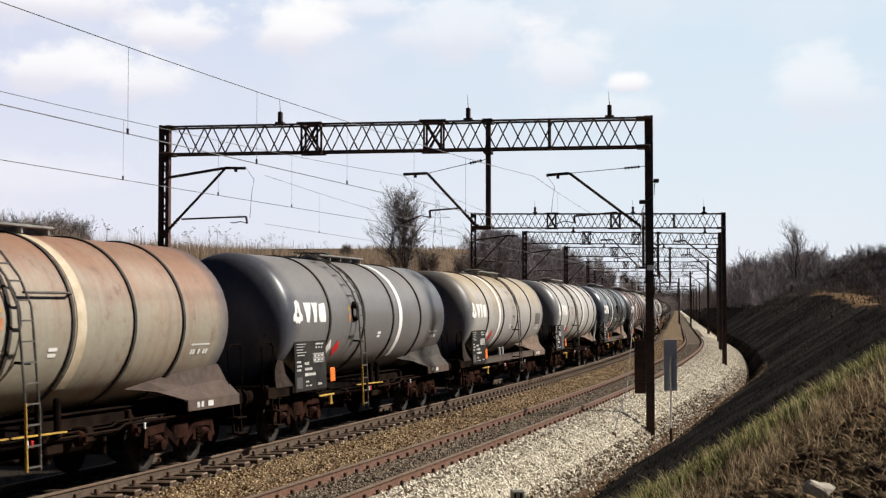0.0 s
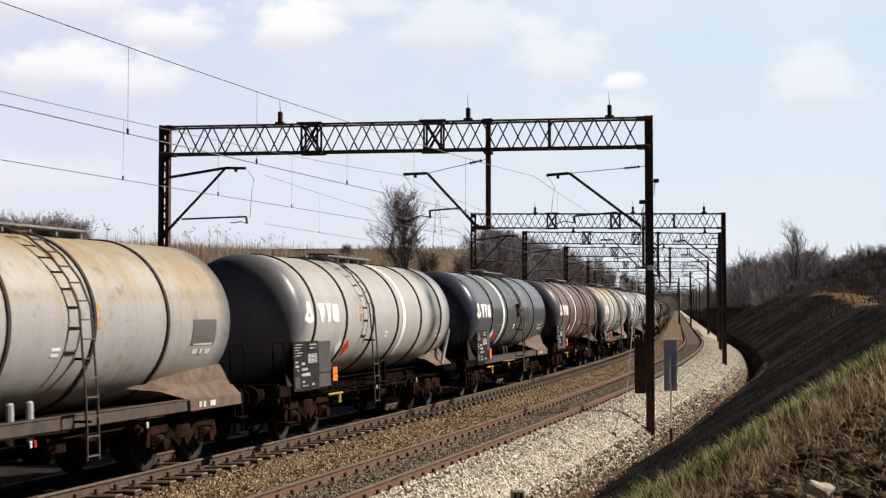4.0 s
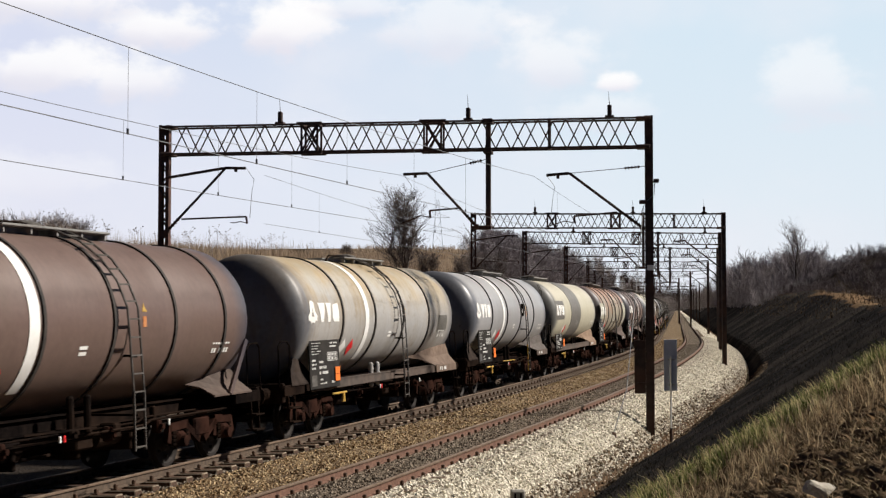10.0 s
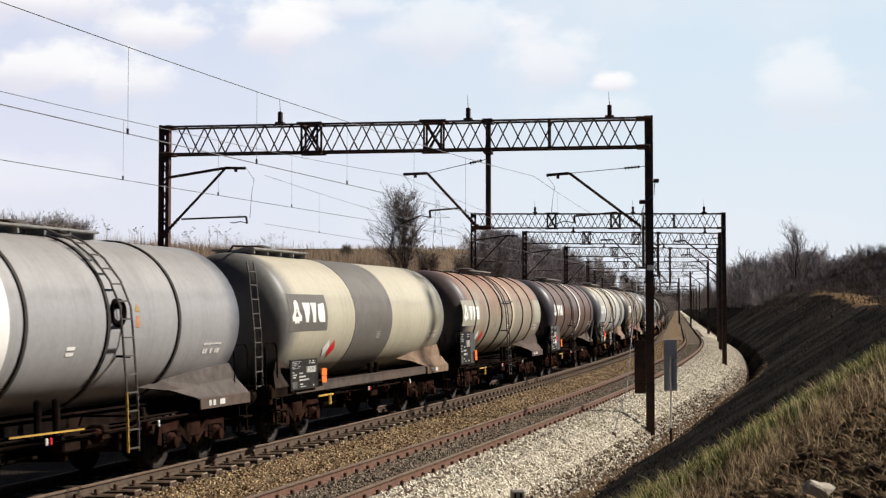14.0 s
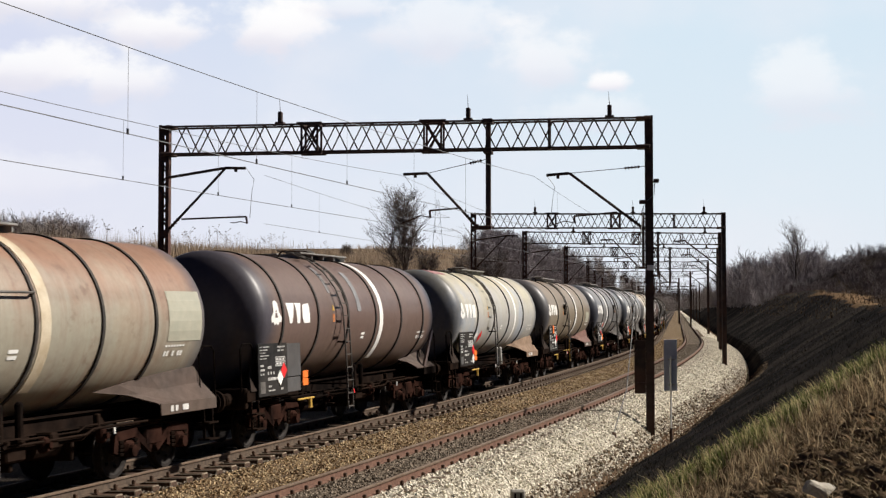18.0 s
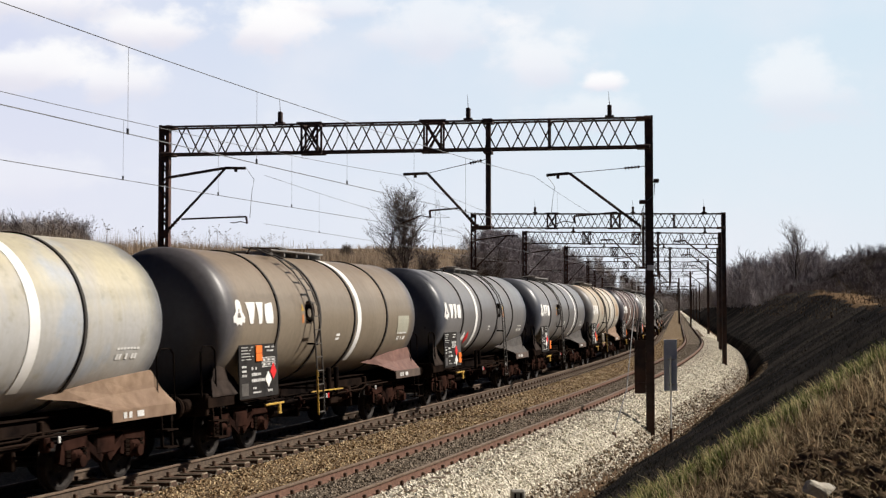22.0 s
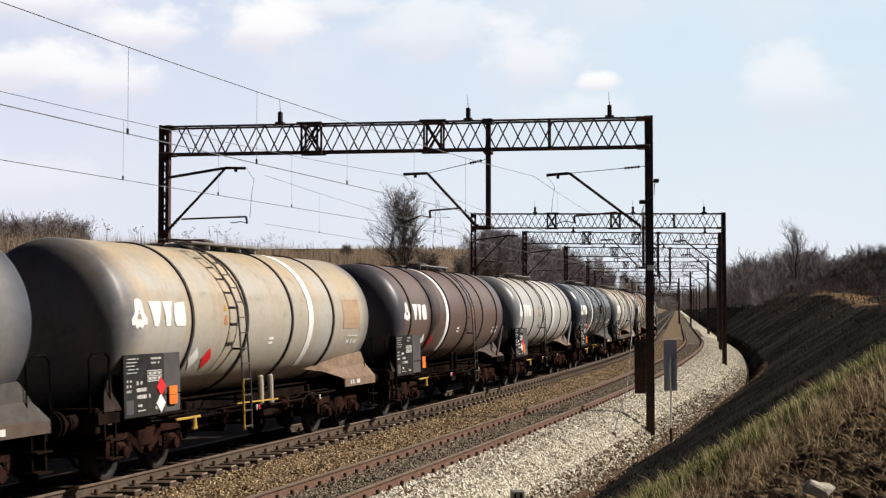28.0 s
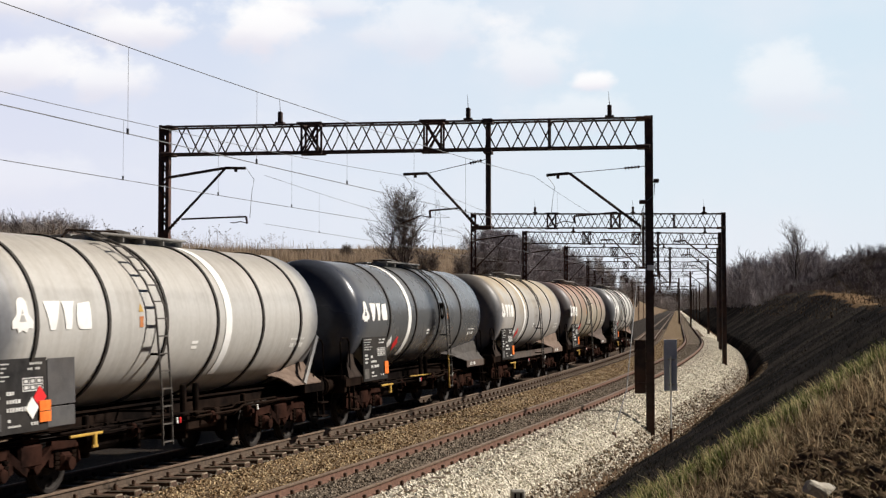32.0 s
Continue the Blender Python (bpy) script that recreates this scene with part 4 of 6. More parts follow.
def build_shell(w, paint, ringed, bands, stripe, ladder_x, v):
    """The tank with its bands, stripe, manway, walkway, ladder, boards and markings."""
    bm = bmesh.new()
    prof = [(-HALF - 0.46, 0.02), (-HALF - 0.45, 0.35), (-HALF - 0.40, 0.75), (-HALF - 0.30, 1.08), (-HALF - 0.17, 1.29), (-HALF - 0.06, 1.41), (-HALF + 0.06, RADIUS)]
    prof = prof + [(x, RADIUS) for x in np.linspace(-HALF + 0.6, HALF - 0.6, 14)] + [(-a, r) for a, r in prof[::-1]]
    lathe(bm, prof, "X", 64, (0, 0, AXIS_Z))
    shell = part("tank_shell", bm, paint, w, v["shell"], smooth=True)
    for x in bands:
        bm = bmesh.new()
        hoop(bm, x, 0.075, RADIUS - 0.01, RADIUS + 0.030, seg=72)
        part("band", bm, M_BAND, shell)
    if v.get("stripe_paint"):
        bm = bmesh.new()
        hoop(bm, stripe - 0.26, 0.07, RADIUS - 0.01, RADIUS + 0.030, -180, 180)
        part("band", bm, M_BAND, shell)
    if v.get("red_crown"):
        bm = bmesh.new()
        hoop(bm, -5.2, 1.4, RADIUS - 0.01, RADIUS + 0.006, 62, 124, 180)
        part("faded_patch", bm, v["red_crown"], shell, "faded red paint on the crown")
    if stripe is not None:
        bm = bmesh.new()
        hoop(bm, stripe, 0.27, RADIUS - 0.01, RADIUS + 0.010, -46, 128, 180)
        part("stripe", bm, v.get("stripe_paint", M_WHITE), shell, "white painted stripe round the tank")
    if v.get("broad") is not None:
        bm = bmesh.new()
        hoop(bm, v["broad"], 2.85, RADIUS - 0.01, RADIUS + 0.008, -180, 180, 180)
        part("broad_band", bm, v["broad_paint"], shell, "dark grey painted band round the tank")
    # manway and walkway on the crown
    top = AXIS_Z + RADIUS
    bm = bmesh.new()
    wx = v.get("walk", 0.0)
    box(bm, wx, 0.32, top + 0.09, 3.2, 0.42, 0.04, 0.008)
    box(bm, wx, -0.34, top + 0.09, 3.2, 0.30, 0.04, 0.008)
    for x in np.linspace(wx - 1.5, wx + 1.5, 5):
        box(bm, x, 0, top + 0.03, 0.04, 0.9, 0.12)
    part("walkway", bm, M_WALK, w)
    bm = bmesh.new()
    lathe(bm, [(0.0, 0.30), (0.16, 0.30), (0.16, 0.35), (0.21, 0.35), (0.26, 0.20), (0.27, 0.02)], "Z", 20, (wx - 0.4, 0, top - 0.04))
    part("manway", bm, M_LADDER, w)
    bm = bmesh.new()
    tube(bm, [(wx - 2.6, -0.35, top - 0.02), (wx - 2.4, -0.35, top + 0.11), (wx - 0.9, -0.35, top + 0.15), (wx - 0.6, -0.35, top + 0.10)], 0.022, 6)
    part("crown_rail", bm, M_FRAME, w)
    # ladder: steep lower part, then round the shoulder of the tank
    lx = -6.75 if ladder_x is None else ladder_x
    low_x, hi = lx + 0.10, []
    for a in (8, 24, 40, 56, 72, 84):
        p = on_shell(lx - (a - 8) / 76 * 0.45, a, 0.14)
        hi.append(p)
    path = [Vector((low_x, -1.60, 0.52)), Vector((low_x, -1.60, 1.5)), Vector((lx, -1.60, AXIS_Z - 0.1))] + hi
    if ladder_x is None:
        path = [Vector((lx, -1.05, 1.2)), Vector((lx, -1.05, 2.4)), Vector((lx + 0.05, -0.95, 3.6)), Vector((lx + 0.3, -0.8, AXIS_Z + RADIUS - 0.25))]
    for e in (-0.17, 0.17):
        bm = bmesh.new()
        tube(bm, [p + Vector((e, 0, 0)) for p in path[1:]], 0.020, 6)
        part("ladder_stile", bm, M_LADDER, w)
        bm = bmesh.new()
        tube(bm, [p + Vector((e, 0, 0)) for p in path[:2]], 0.022, 6)
        part("ladder_foot", bm, M_YELLOW if (e < 0 and v.get("yellow_ladder")) else M_LADDER, w)
    dist = [0.0]
    for a, b in zip(path, path[1:]):
        dist.append(dist[-1] + (b - a).length)
    d = 0.06
    while d < dist[-1]:
        i = max(k for k in range(len(path) - 1) if dist[k] <= d)
        p = path[i].lerp(path[i + 1], (d - dist[i]) / (dist[i + 1] - dist[i]))
        bm = bmesh.new()
        box(bm, p.x, p.y, p.z, 0.34, 0.035, 0.025)
        part("rung", bm, M_LADDER, w)
        d += 0.30
    for z in (() if ladder_x is None else (1.1, AXIS_Z - 0.6)):
        bm = bmesh.new()
        r = math.sqrt(max(RADIUS ** 2 - (z - AXIS_Z) ** 2, 0.3))
        bar(bm, (low_x, -1.58, z), (low_x, -(r - 0.05), z + 0.02), 0.04, 0.04)
        part("ladder_bracket", bm, M_FRAME, w)
    if bands is SIX:
        for e in (-1, 1):
            bm = bmesh.new()
            bar(bm, (5.98, e * 1.40, AXIS_Z - 0.42), (5.42, e * 1.30, 1.22), 0.06, 0.10)
            part("end_strut", bm, paint, w)
    if bands is FIVE:
        bm = bmesh.new()
        tube(bm, [on_shell(ladder_x + 0.1, 16, 0.10), on_shell(stripe - 0.35, 16, 0.10), on_shell(stripe - 0.30, 16, 0.0)], 0.022, 6)
        part("side_rail", bm, M_LADDER, w)
    # outlet pipes under the middle
    for x in (0.15, 0.65):
        bm = bmesh.new()
        box(bm, x + v.get("pipes", 0), -1.12, 1.18, 0.13, 0.10, 0.62, 0.03)
        part("outlet_pipe", bm, paint if v.get("pale_pipes") else M_FRAME, w)
    # data board with bars for its lettering
    bx, bz, bw, bh = v.get("board", (-4.55, 1.66, 1.75, 1.05))
    bm = bmesh.new()
    box(bm, bx, -1.335, bz, bw, 0.03, bh, 0.006)
    for z in (bz - bh * 0.3, bz + bh * 0.3):
        box(bm, bx, -1.16, z, 0.06, 0.34, 0.05)
    board = part("data_board", bm, v.get("board_paint", M_BOARD), w, "black data board with rows of white lettering")
    rng = random.Random(v["seed"])
    y0 = -1.354
    left, high = bx - bw / 2, bz + bh / 2
    lines = [(0.06, 0.07 + 0.055 * k, 0.30 - 0.05 * (k % 3), 0.020, 9) for k in range(5)]
    lines += [(0.66, 0.08, 0.26, 0.035, 6), (0.66, 0.15, 0.22, 0.035, 5), (0.06, 0.42, 0.12, 0.045, 3), (0.06, 0.50, 0.15, 0.045, 4), (0.06, 0.58, 0.12, 0.045, 3)]
    lines += [(0.30, 0.46, 0.14, 0.060, 3), (0.30, 0.57, 0.24, 0.060, 5), (0.30, 0.68, 0.34, 0.065, 7), (0.32, 0.82, 0.10, 0.045, 2), (0.32, 0.90, 0.22, 0.030, 6), (0.70, 0.89, 0.14, 0.050, 3)]
    bm = bmesh.new()
    for fx, fz, lw, lh, k in lines:
        pitch = lw * bw / k
        for j in range(k):
            if rng.random() < 0.12:
                continue
            box(bm, left + fx * bw + (j + 0.5) * pitch, y0 + 0.002, high - fz * bh, pitch * rng.uniform(0.55, 0.85), 0.006, lh * bh * rng.uniform(0.75, 1.0))
    tagged(part("lettering", bm, M_LETTER, board, "rows of small white lettering bars"), kind="stuff")
    # a ruled table of three by two cells
    bm = bmesh.new()
    cx, cz, cw, ch = left + 0.58 * bw, high - 0.36 * bh, 0.34 * bw, 0.17 * bh
    for k in range(3):
        box(bm, cx + cw / 2, y0 + 0.002, cz + ch * (k - 1) / 2, cw, 0.006, 0.014)
    for k in range(4):
        box(bm, cx + cw * k / 3, y0 + 0.0025, cz, 0.014, 0.006, ch)
    part("ruled_table", bm, M_LETTER, board)
    bm = bmesh.new()
    for k in range(6):
        box(bm, cx + cw * (k % 3 + 0.5) / 3, y0 + 0.002, cz + ch * (0.25 if k < 3 else -0.25), cw * 0.17, 0.006, ch * 0.26)
    part("lettering_bar", bm, M_LETTER, board)
    bm = bmesh.new()
    box(bm, left + 0.13 * bw, y0 + 0.001, high - 0.83 * bh, 0.17 * bw, 0.006, 0.22 * bh, 0.0)
    part("blank_field", bm, M_SLAB if v["seed"] % 2 else M_LADDER, board)
    for fx, fz, m in v.get("board_diamonds", ()):
        bm = bmesh.new()
        box(bm, 0, 0, 0, 0.23, 0.012, 0.23, 0, Matrix.Rotation(math.pi / 4, 3, "Y"))
        bmesh.ops.translate(bm, verts=bm.verts, vec=(bx + fx * bw, -1.361, bz + fz * bh))
        part("diamond_label", bm, m, board)
    if v.get("slab"):
        sx, sw = v["slab"]
        bm = bmesh.new()
        box(bm, sx, -1.330, bz + bh * 0.16, sw, 0.024, bh * 0.68, 0.006)
        box(bm, sx, -1.318, bz - bh * 0.34, sw, 0.024, bh * 0.28, 0.006)
        part("blank_panel", bm, M_SLAB, w, "dull grey blank panel beside the data board")
    for px, pw, p0, p1 in v.get("primer", ()):
        bm = bmesh.new()
        hoop(bm, px, pw, RADIUS - 0.01, RADIUS + 0.008, p0, p1, 180)
        part("primer_patch", bm, M_PRIMER, shell, "grey patch of overpainted stripe")
    if v.get("hatch"):
        # round inspection hatch behind the ladder
        hx = ladder_x - 0.02
        bm = bmesh.new()
        lathe(bm, [(0.02, 0.02), (-0.02, 0.16), (-0.04, 0.19), (-0.04, 0.235), (0.06, 0.24)], "Y", 20, (hx, -1.44, AXIS_Z + 0.12), cap=False)
        part("inspection_hatch", bm, M_FRAME, shell, "dark round inspection hatch")
        bm = bmesh.new()
        box(bm, hx, -1.50, AXIS_Z + 0.12, 0.04, 0.03, 0.40, 0.01)
        part("hatch_bar", bm, M_LADDER, shell)
    if ladder_x is not None:
        sx = ladder_x - 0.42 if (stripe or 0) > 0 else ladder_x + 0.62
        decal(shell, "warning_sticker", [(-0.06, -0.08), (0.06, -0.08), (0.06, 0.10), (-0.06, 0.10)], sx, 2.62, M_STICKER, "small dull orange warning sticker")
        decal(shell, "warning_sticker", [(-0.08, -0.06), (0.08, -0.06), (0.0, 0.09)], sx, 2.86, M_YELLOW, "small yellow warning triangle")
    bm = bmesh.new()
    ox, oz = v.get("orange", (bx + bw / 2 + 0.02, bz - bh * 0.34))
    for dz in (-0.082, 0.082):
        box(bm, ox, -1.372, oz + dz, 0.30, 0.02, 0.155, 0.004)
    part("hazard_plate", bm, M_ORANGE, w, "orange hazard plate")
    # diamond labels and short markings on the skin
    for dx, dz, m, lab in v.get("diamonds", ((-2.95, 1.98, M_RED, "red diamond hazard label"), (-3.33, 1.98, M_WHITE, "white diamond hazard label"))):
        s = 0.20
        decal(shell, "diamond_label", [(-s, 0), (0, -s), (s, 0), (0, s)], dx, dz, m, lab)
    ex, ez, gap = v.get("mark", (-5.54, 2.76, 0.0))
    back = v.get("mark_back")
    if back:
        decal(shell, "logo_field", [(-0.40, -0.40), (1.85, -0.40), (1.85, 0.40), (-0.40, 0.40)], ex, ez, back, "plain field behind the owner's mark", 0.006)
    decal(shell, "owner_mark", EMBLEM, ex, ez, M_WHITE, "white owner's emblem on the tank", 0.010)
    decal(shell, "owner_mark", HOLE, ex, ez, paint if not back else back, "opening in the emblem", 0.013)
    a = 0.36 + gap
    for pts in ([(a, 0.25), (a + 0.16, -0.25), (a + 0.30, -0.25), (a + 0.45, 0.25)], [(a + 0.49, 0.25), (a + 0.53, 0.12), (a + 0.58, -0.25), (a + 0.74, -0.25), (a + 0.79, 0.12), (a + 0.85, 0.25)],
                [(a + 0.88, 0.0), (a + 0.94, 0.21), (a + 1.30, 0.25), (a + 1.32, -0.25), (a + 0.98, -0.25), (a + 0.90, -0.16)]):
        decal(shell, "owner_mark", [(q[0], q[1] * 0.86) for q in pts], ex, ez, M_WHITE, "white block of the owner's mark", 0.010)
    marks = [(0.06, 2.24, 0.24, 0.055), (0.06, 2.15, 0.22, 0.055)]
    for k in range(7):
        marks.append((4.62 + 0.105 * k, 2.20, 0.075, 0.035))
    for k in (0, 1, 3, 5, 6):
        marks.append((4.64 + 0.10 * k, 2.07, 0.075, 0.09))
    for dx, dz, lw, lh in marks:
        decal(shell, "lettering_bar", [(-lw / 2, -lh / 2), (lw / 2, -lh / 2), (lw / 2, lh / 2), (-lw / 2, lh / 2)], dx, dz, M_WHITE)
    if v.get("rear_field"):
        fw, fz, fx = v.get("rear_size", (0.46, 0.23, 4.92))
        decal(shell, "repainted_field", [(-fw, -fz), (fw, -fz), (fw, fz), (-fw, fz)], fx, 2.42 if fz < 0.3 else 2.72, v["rear_field"], "patch of newer paint")
    return shell


def paint_of(name):
    return {
        "rust": lambda: tank_paint("rusted_buff_tank_paint", (0.375, 0.355, 0.285), (0.27, 0.15, 0.10), (0.26, 0.12, 0.07), 0.7, 0.2, 0.46, (0.33, 0.265, 0.19), 0.45, (0.29, 0.165, 0.11)),
        "grey": lambda: tank_paint("slate_grey_tank_paint", (0.205, 0.20, 0.20), (0.245, 0.235, 0.228), (0.18, 0.14, 0.11), 0.25, 0.2, 0.34),
        "dark": lambda: tank_paint("dark_grey_tank_paint", (0.115, 0.12, 0.125), (0.15, 0.15, 0.15), (0.12, 0.09, 0.07), 0.2, 0.2, 0.25),
        "cream": lambda: tank_paint("dirty_cream_tank_paint", (0.45, 0.45, 0.45), (0.46, 0.42, 0.32), (0.30, 0.21, 0.11), 0.65, 0.2, 0.44, (0.37, 0.36, 0.35), 0.4, (0.37, 0.285, 0.165)),
        "pale": lambda: tank_paint("pale_grey_tank_paint", (0.56, 0.55, 0.52), (0.47, 0.44, 0.39), (0.30, 0.24, 0.17), 0.3, 0.25, 0.34),
        "light": lambda: tank_paint("light_grey_tank_paint", (0.40, 0.40, 0.41), (0.37, 0.36, 0.35), (0.24, 0.2, 0.16), 0.25, 0.25, 0.34),
        "brown": lambda: tank_paint("brown_tank_paint", (0.165, 0.112, 0.095), (0.16, 0.108, 0.092), (0.17, 0.125, 0.09), 0.5, 0.2, 0.40),
        "olive": lambda: tank_paint("olive_tan_tank_paint", (0.26, 0.215, 0.16), (0.26, 0.20, 0.145), (0.16, 0.12, 0.08), 0.3, 0.25, 0.40),
        "ivory": lambda: tank_paint("ivory_tank_paint", (0.56, 0.53, 0.41), (0.55, 0.51, 0.40), (0.34, 0.28, 0.18), 0.3, 0.2, 0.45),
        "patched": lambda: tank_paint("patched_grey_tank_paint", (0.50, 0.50, 0.49), (0.44, 0.40, 0.33), (0.44, 0.36, 0.20), 0.4, 0.15, 0.42, (0.34, 0.385, 0.45), 0.85, (0.50, 0.455, 0.32)),
        "stained": lambda: tank_paint("stained_cream_tank_paint", (0.50, 0.47, 0.40), (0.44, 0.41, 0.35), (0.48, 0.29, 0.15), 0.55, 0.15, 0.44, (0.40, 0.41, 0.42), 0.6, (0.47, 0.37, 0.24)),
    }[name]()


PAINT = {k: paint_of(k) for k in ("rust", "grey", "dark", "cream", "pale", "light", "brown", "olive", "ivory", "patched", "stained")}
FOUR_A = (-3.58, -1.22, 1.08, 3.50)       # stripe ahead of the ladder
FOUR_B = (-3.58, -1.22, 1.08, 3.52)
SIX = (-5.1, -3.05, -1.1, 0.92, 3.0, 4.98)
FIVE = (-4.92, -3.04, -1.12, 2.43, 4.16)
SADDLE_RUST = grainy("rusty_saddle", (0.125, 0.082, 0.058), (0.225, 0.160, 0.118), 4, (0.09, 0.06, 0.045), 0.5, 0.85)
SADDLE_BROWN = grainy("sooty_brown_saddle", (0.045, 0.033, 0.028), (0.088, 0.066, 0.055), 4, (0.12, 0.075, 0.055), 0.4, 0.85)
SADDLE_GRIME = grainy("grimy_grey_saddle", (0.068, 0.058, 0.053), (0.125, 0.107, 0.097), 4, (0.06, 0.045, 0.036), 0.5, 0.8)
SADDLE_DARK = grainy("sooty_dark_saddle", (0.035, 0.032, 0.030), (0.085, 0.078, 0.073), 4, (0.05, 0.038, 0.03), 0.5, 0.8)
SADDLE_RED = grainy("red_brown_saddle", (0.14, 0.066, 0.052), (0.225, 0.115, 0.09), 4, (0.10, 0.06, 0.05), 0.5, 0.8)
SADDLE_TAN = grainy("tan_rusty_saddle", (0.20, 0.13, 0.08), (0.31, 0.215, 0.145), 4, (0.13, 0.08, 0.055), 0.5, 0.85)
# paint, bands, stripe, ladder, label, extras; from the head of the train backwards
WAGONS = [
    ("rust", FIVE, 0.8, -0.92, "rust-streaked buff tank wagon with heavy orange weathering", {"yellow_ladder": 1, "saddle": "rustpaint", "stripe_paint": 1}),
    ("grey", FOUR_B, 1.72, -1.85, "slate-grey tank wagon with a white stripe and grey saddle", {"yellow_ladder": 1, "saddle": "own"}),
    ("cream", FOUR_A, -1.8, 0.6, "dirty cream tank wagon with brown stains and yellowed stripe", {"saddle": "rust", "skirt": 1}),
    ("pale", SIX, 1.45, -1.58, "pale grey tank wagon with six dark bands", {"saddle": "rust"}),
    ("dark", FOUR_A, -1.8, 0.6, "glossy dark grey tank wagon with rusty saddle", {"saddle": "rust", "yellow_ladder": 1, "skirt": 1}),
    ("brown", SIX, -1.35, 1.28, "dark brown tank wagon with cream stripe and six bands", {"saddle": "frame"}),
    ("cream", FOUR_A, -1.85, 0.6, "weathered cream-grey tank wagon with tan stains", {"saddle": "rust", "skirt": 1}),
    ("light", FOUR_A, -1.75, 1.42, "light grey tank wagon with a bright white stripe", {"saddle": "own", "yellow_ladder": 1}),
    ("ivory", (), None, None, "ivory tank wagon with a broad dark grey band", {"saddle": "rust", "broad": -0.38, "skirt": 1}),
    ("rust", FIVE, 0.82, -0.92, "rusty buff tank wagon with a pale patch behind its mark", {"saddle": "rustpaint", "stripe_paint": 1, "mark_field": 1}),
    ("brown", SIX, 1.35, -1.65, "chocolate brown tank wagon with a white stripe", {"saddle": "frame"}),
    ("patched", FOUR_B, 2.15, -1.72, "patchy grey and buff tank wagon with faded red on its crown", {"saddle": "rust", "red": 1, "pale_pipes": 1}),
    ("olive", FOUR_B, 1.42, -1.8, "olive-tan tank wagon with a cream stripe and red-brown saddle", {"saddle": "rust", "yellow_ladder": 1, "rear": 1}),
    ("grey", FOUR_A, -1.85, 1.38, "dark grey tank wagon with a bold white stripe", {"saddle": "own"}),
    ("grey", FOUR_B, 2.82, -1.72, "dark slate tank wagon with stripe behind its ladder", {"saddle": "own"}),
    ("stained", FOUR_B, 2.15, -1.76, "stained cream tank wagon with orange rust patches", {"saddle": "own", "yellow_ladder": 1, "pale_pipes": 1}),
    ("brown", SIX, -1.35, 1.22, "brown tank wagon with a cream stripe", {"saddle": "frame"}),
    ("pale", SIX, 1.4, -1.57, "light grey-white tank wagon with six dark bands", {"saddle": "rust"}),
    ("dark", FOUR_A, -1.85, 1.4, "blue-grey dark tank wagon with a white stripe", {"saddle": "own", "yellow_ladder": 1}),
    ("cream", FOUR_A, -1.8, 0.6, "dirty cream tank wagon with dark streaks", {"saddle": "rust", "skirt": 1}),
    ("rust", FIVE, 0.8, -0.92, "buff tank wagon with rust weathering", {"saddle": "rustpaint", "stripe_paint": 1}),
    ("pale", SIX, 1.45, -1.58, "white-grey tank wagon at the tail of the train", {"saddle": "rust"}),
]
M_BUFFSTRIPE = grainy("yellowed_white_band", (0.48, 0.40, 0.28), (0.62, 0.55, 0.42), 4, (0.4, 0.28, 0.16), 0.5, 0.6)
M_PALEFIELD = grainy("pale_newer_paint", (0.36, 0.36, 0.29), (0.42, 0.41, 0.33), 4, (0.32, 0.28, 0.2), 0.4, 0.5)
M_DARKFIELD = grainy("dark_grey_paint_field", (0.13, 0.125, 0.115), (0.17, 0.16, 0.145), 3, (0.11, 0.10, 0.085), 0.4, 0.5)
M_FADEDRED = grainy("faded_red_paint", (0.34, 0.07, 0.075), (0.38, 0.15, 0.15), 2, (0.36, 0.27, 0.26), 0.7, 0.5)
M_RUSTFIELD = grainy("rust_stained_patch", (0.36, 0.21, 0.11), (0.46, 0.30, 0.18), 3, (0.42, 0.34, 0.24), 0.6, 0.6)
M_PRIMER = grainy("grey_primer_patch", (0.17, 0.17, 0.18), (0.24, 0.24, 0.25), 3, (0.14, 0.125, 0.12), 0.5, 0.6)
BOARDS = {4: (-4.82, 1.60, 1.46, 1.05), 8: (-4.95, 1.42, 1.60, 0.66), 9: (-6.00, 1.60, 1.29, 1.02), 0: (-6.00, 1.60, 1.29, 1.02), 11: (-4.74, 1.58, 1.83, 1.06), 7: (-4.38, 1.60, 1.83, 1.08),
          13: (-4.82, 1.61, 1.46, 1.05), 14: (-4.66, 1.61, 1.38, 1.05), 15: (-5.23, 1.56, 1.40, 1.05), 12: (-4.42, 1.61, 1.91, 1.09)}
SLABS = {4: (-3.90, 0.36), 15: (-4.22, 0.60), 9: (-5.05, 0.58), 0: (-5.05, 0.58), 13: (-3.85, 0.50), 14: (-3.78, 0.36)}
ORANGE = {1: -3.34, 2: -3.76, 6: -3.87, 7: -3.15, 8: -3.83, 9: -4.80, 0: -4.80, 13: -3.86, 14: -3.53, 15: -4.26, 17: -4.81}
LABELS = {1: (-2.81, -3.34), 4: (-2.64, -3.22), 5: (-2.14, -2.65), 7: (-2.14, -2.71), 8: (-3.03, -3.40), 9: (-3.64, -4.25), 16: (-2.76, -3.60), 13: (-2.64, -3.1)}
TRAIN = []


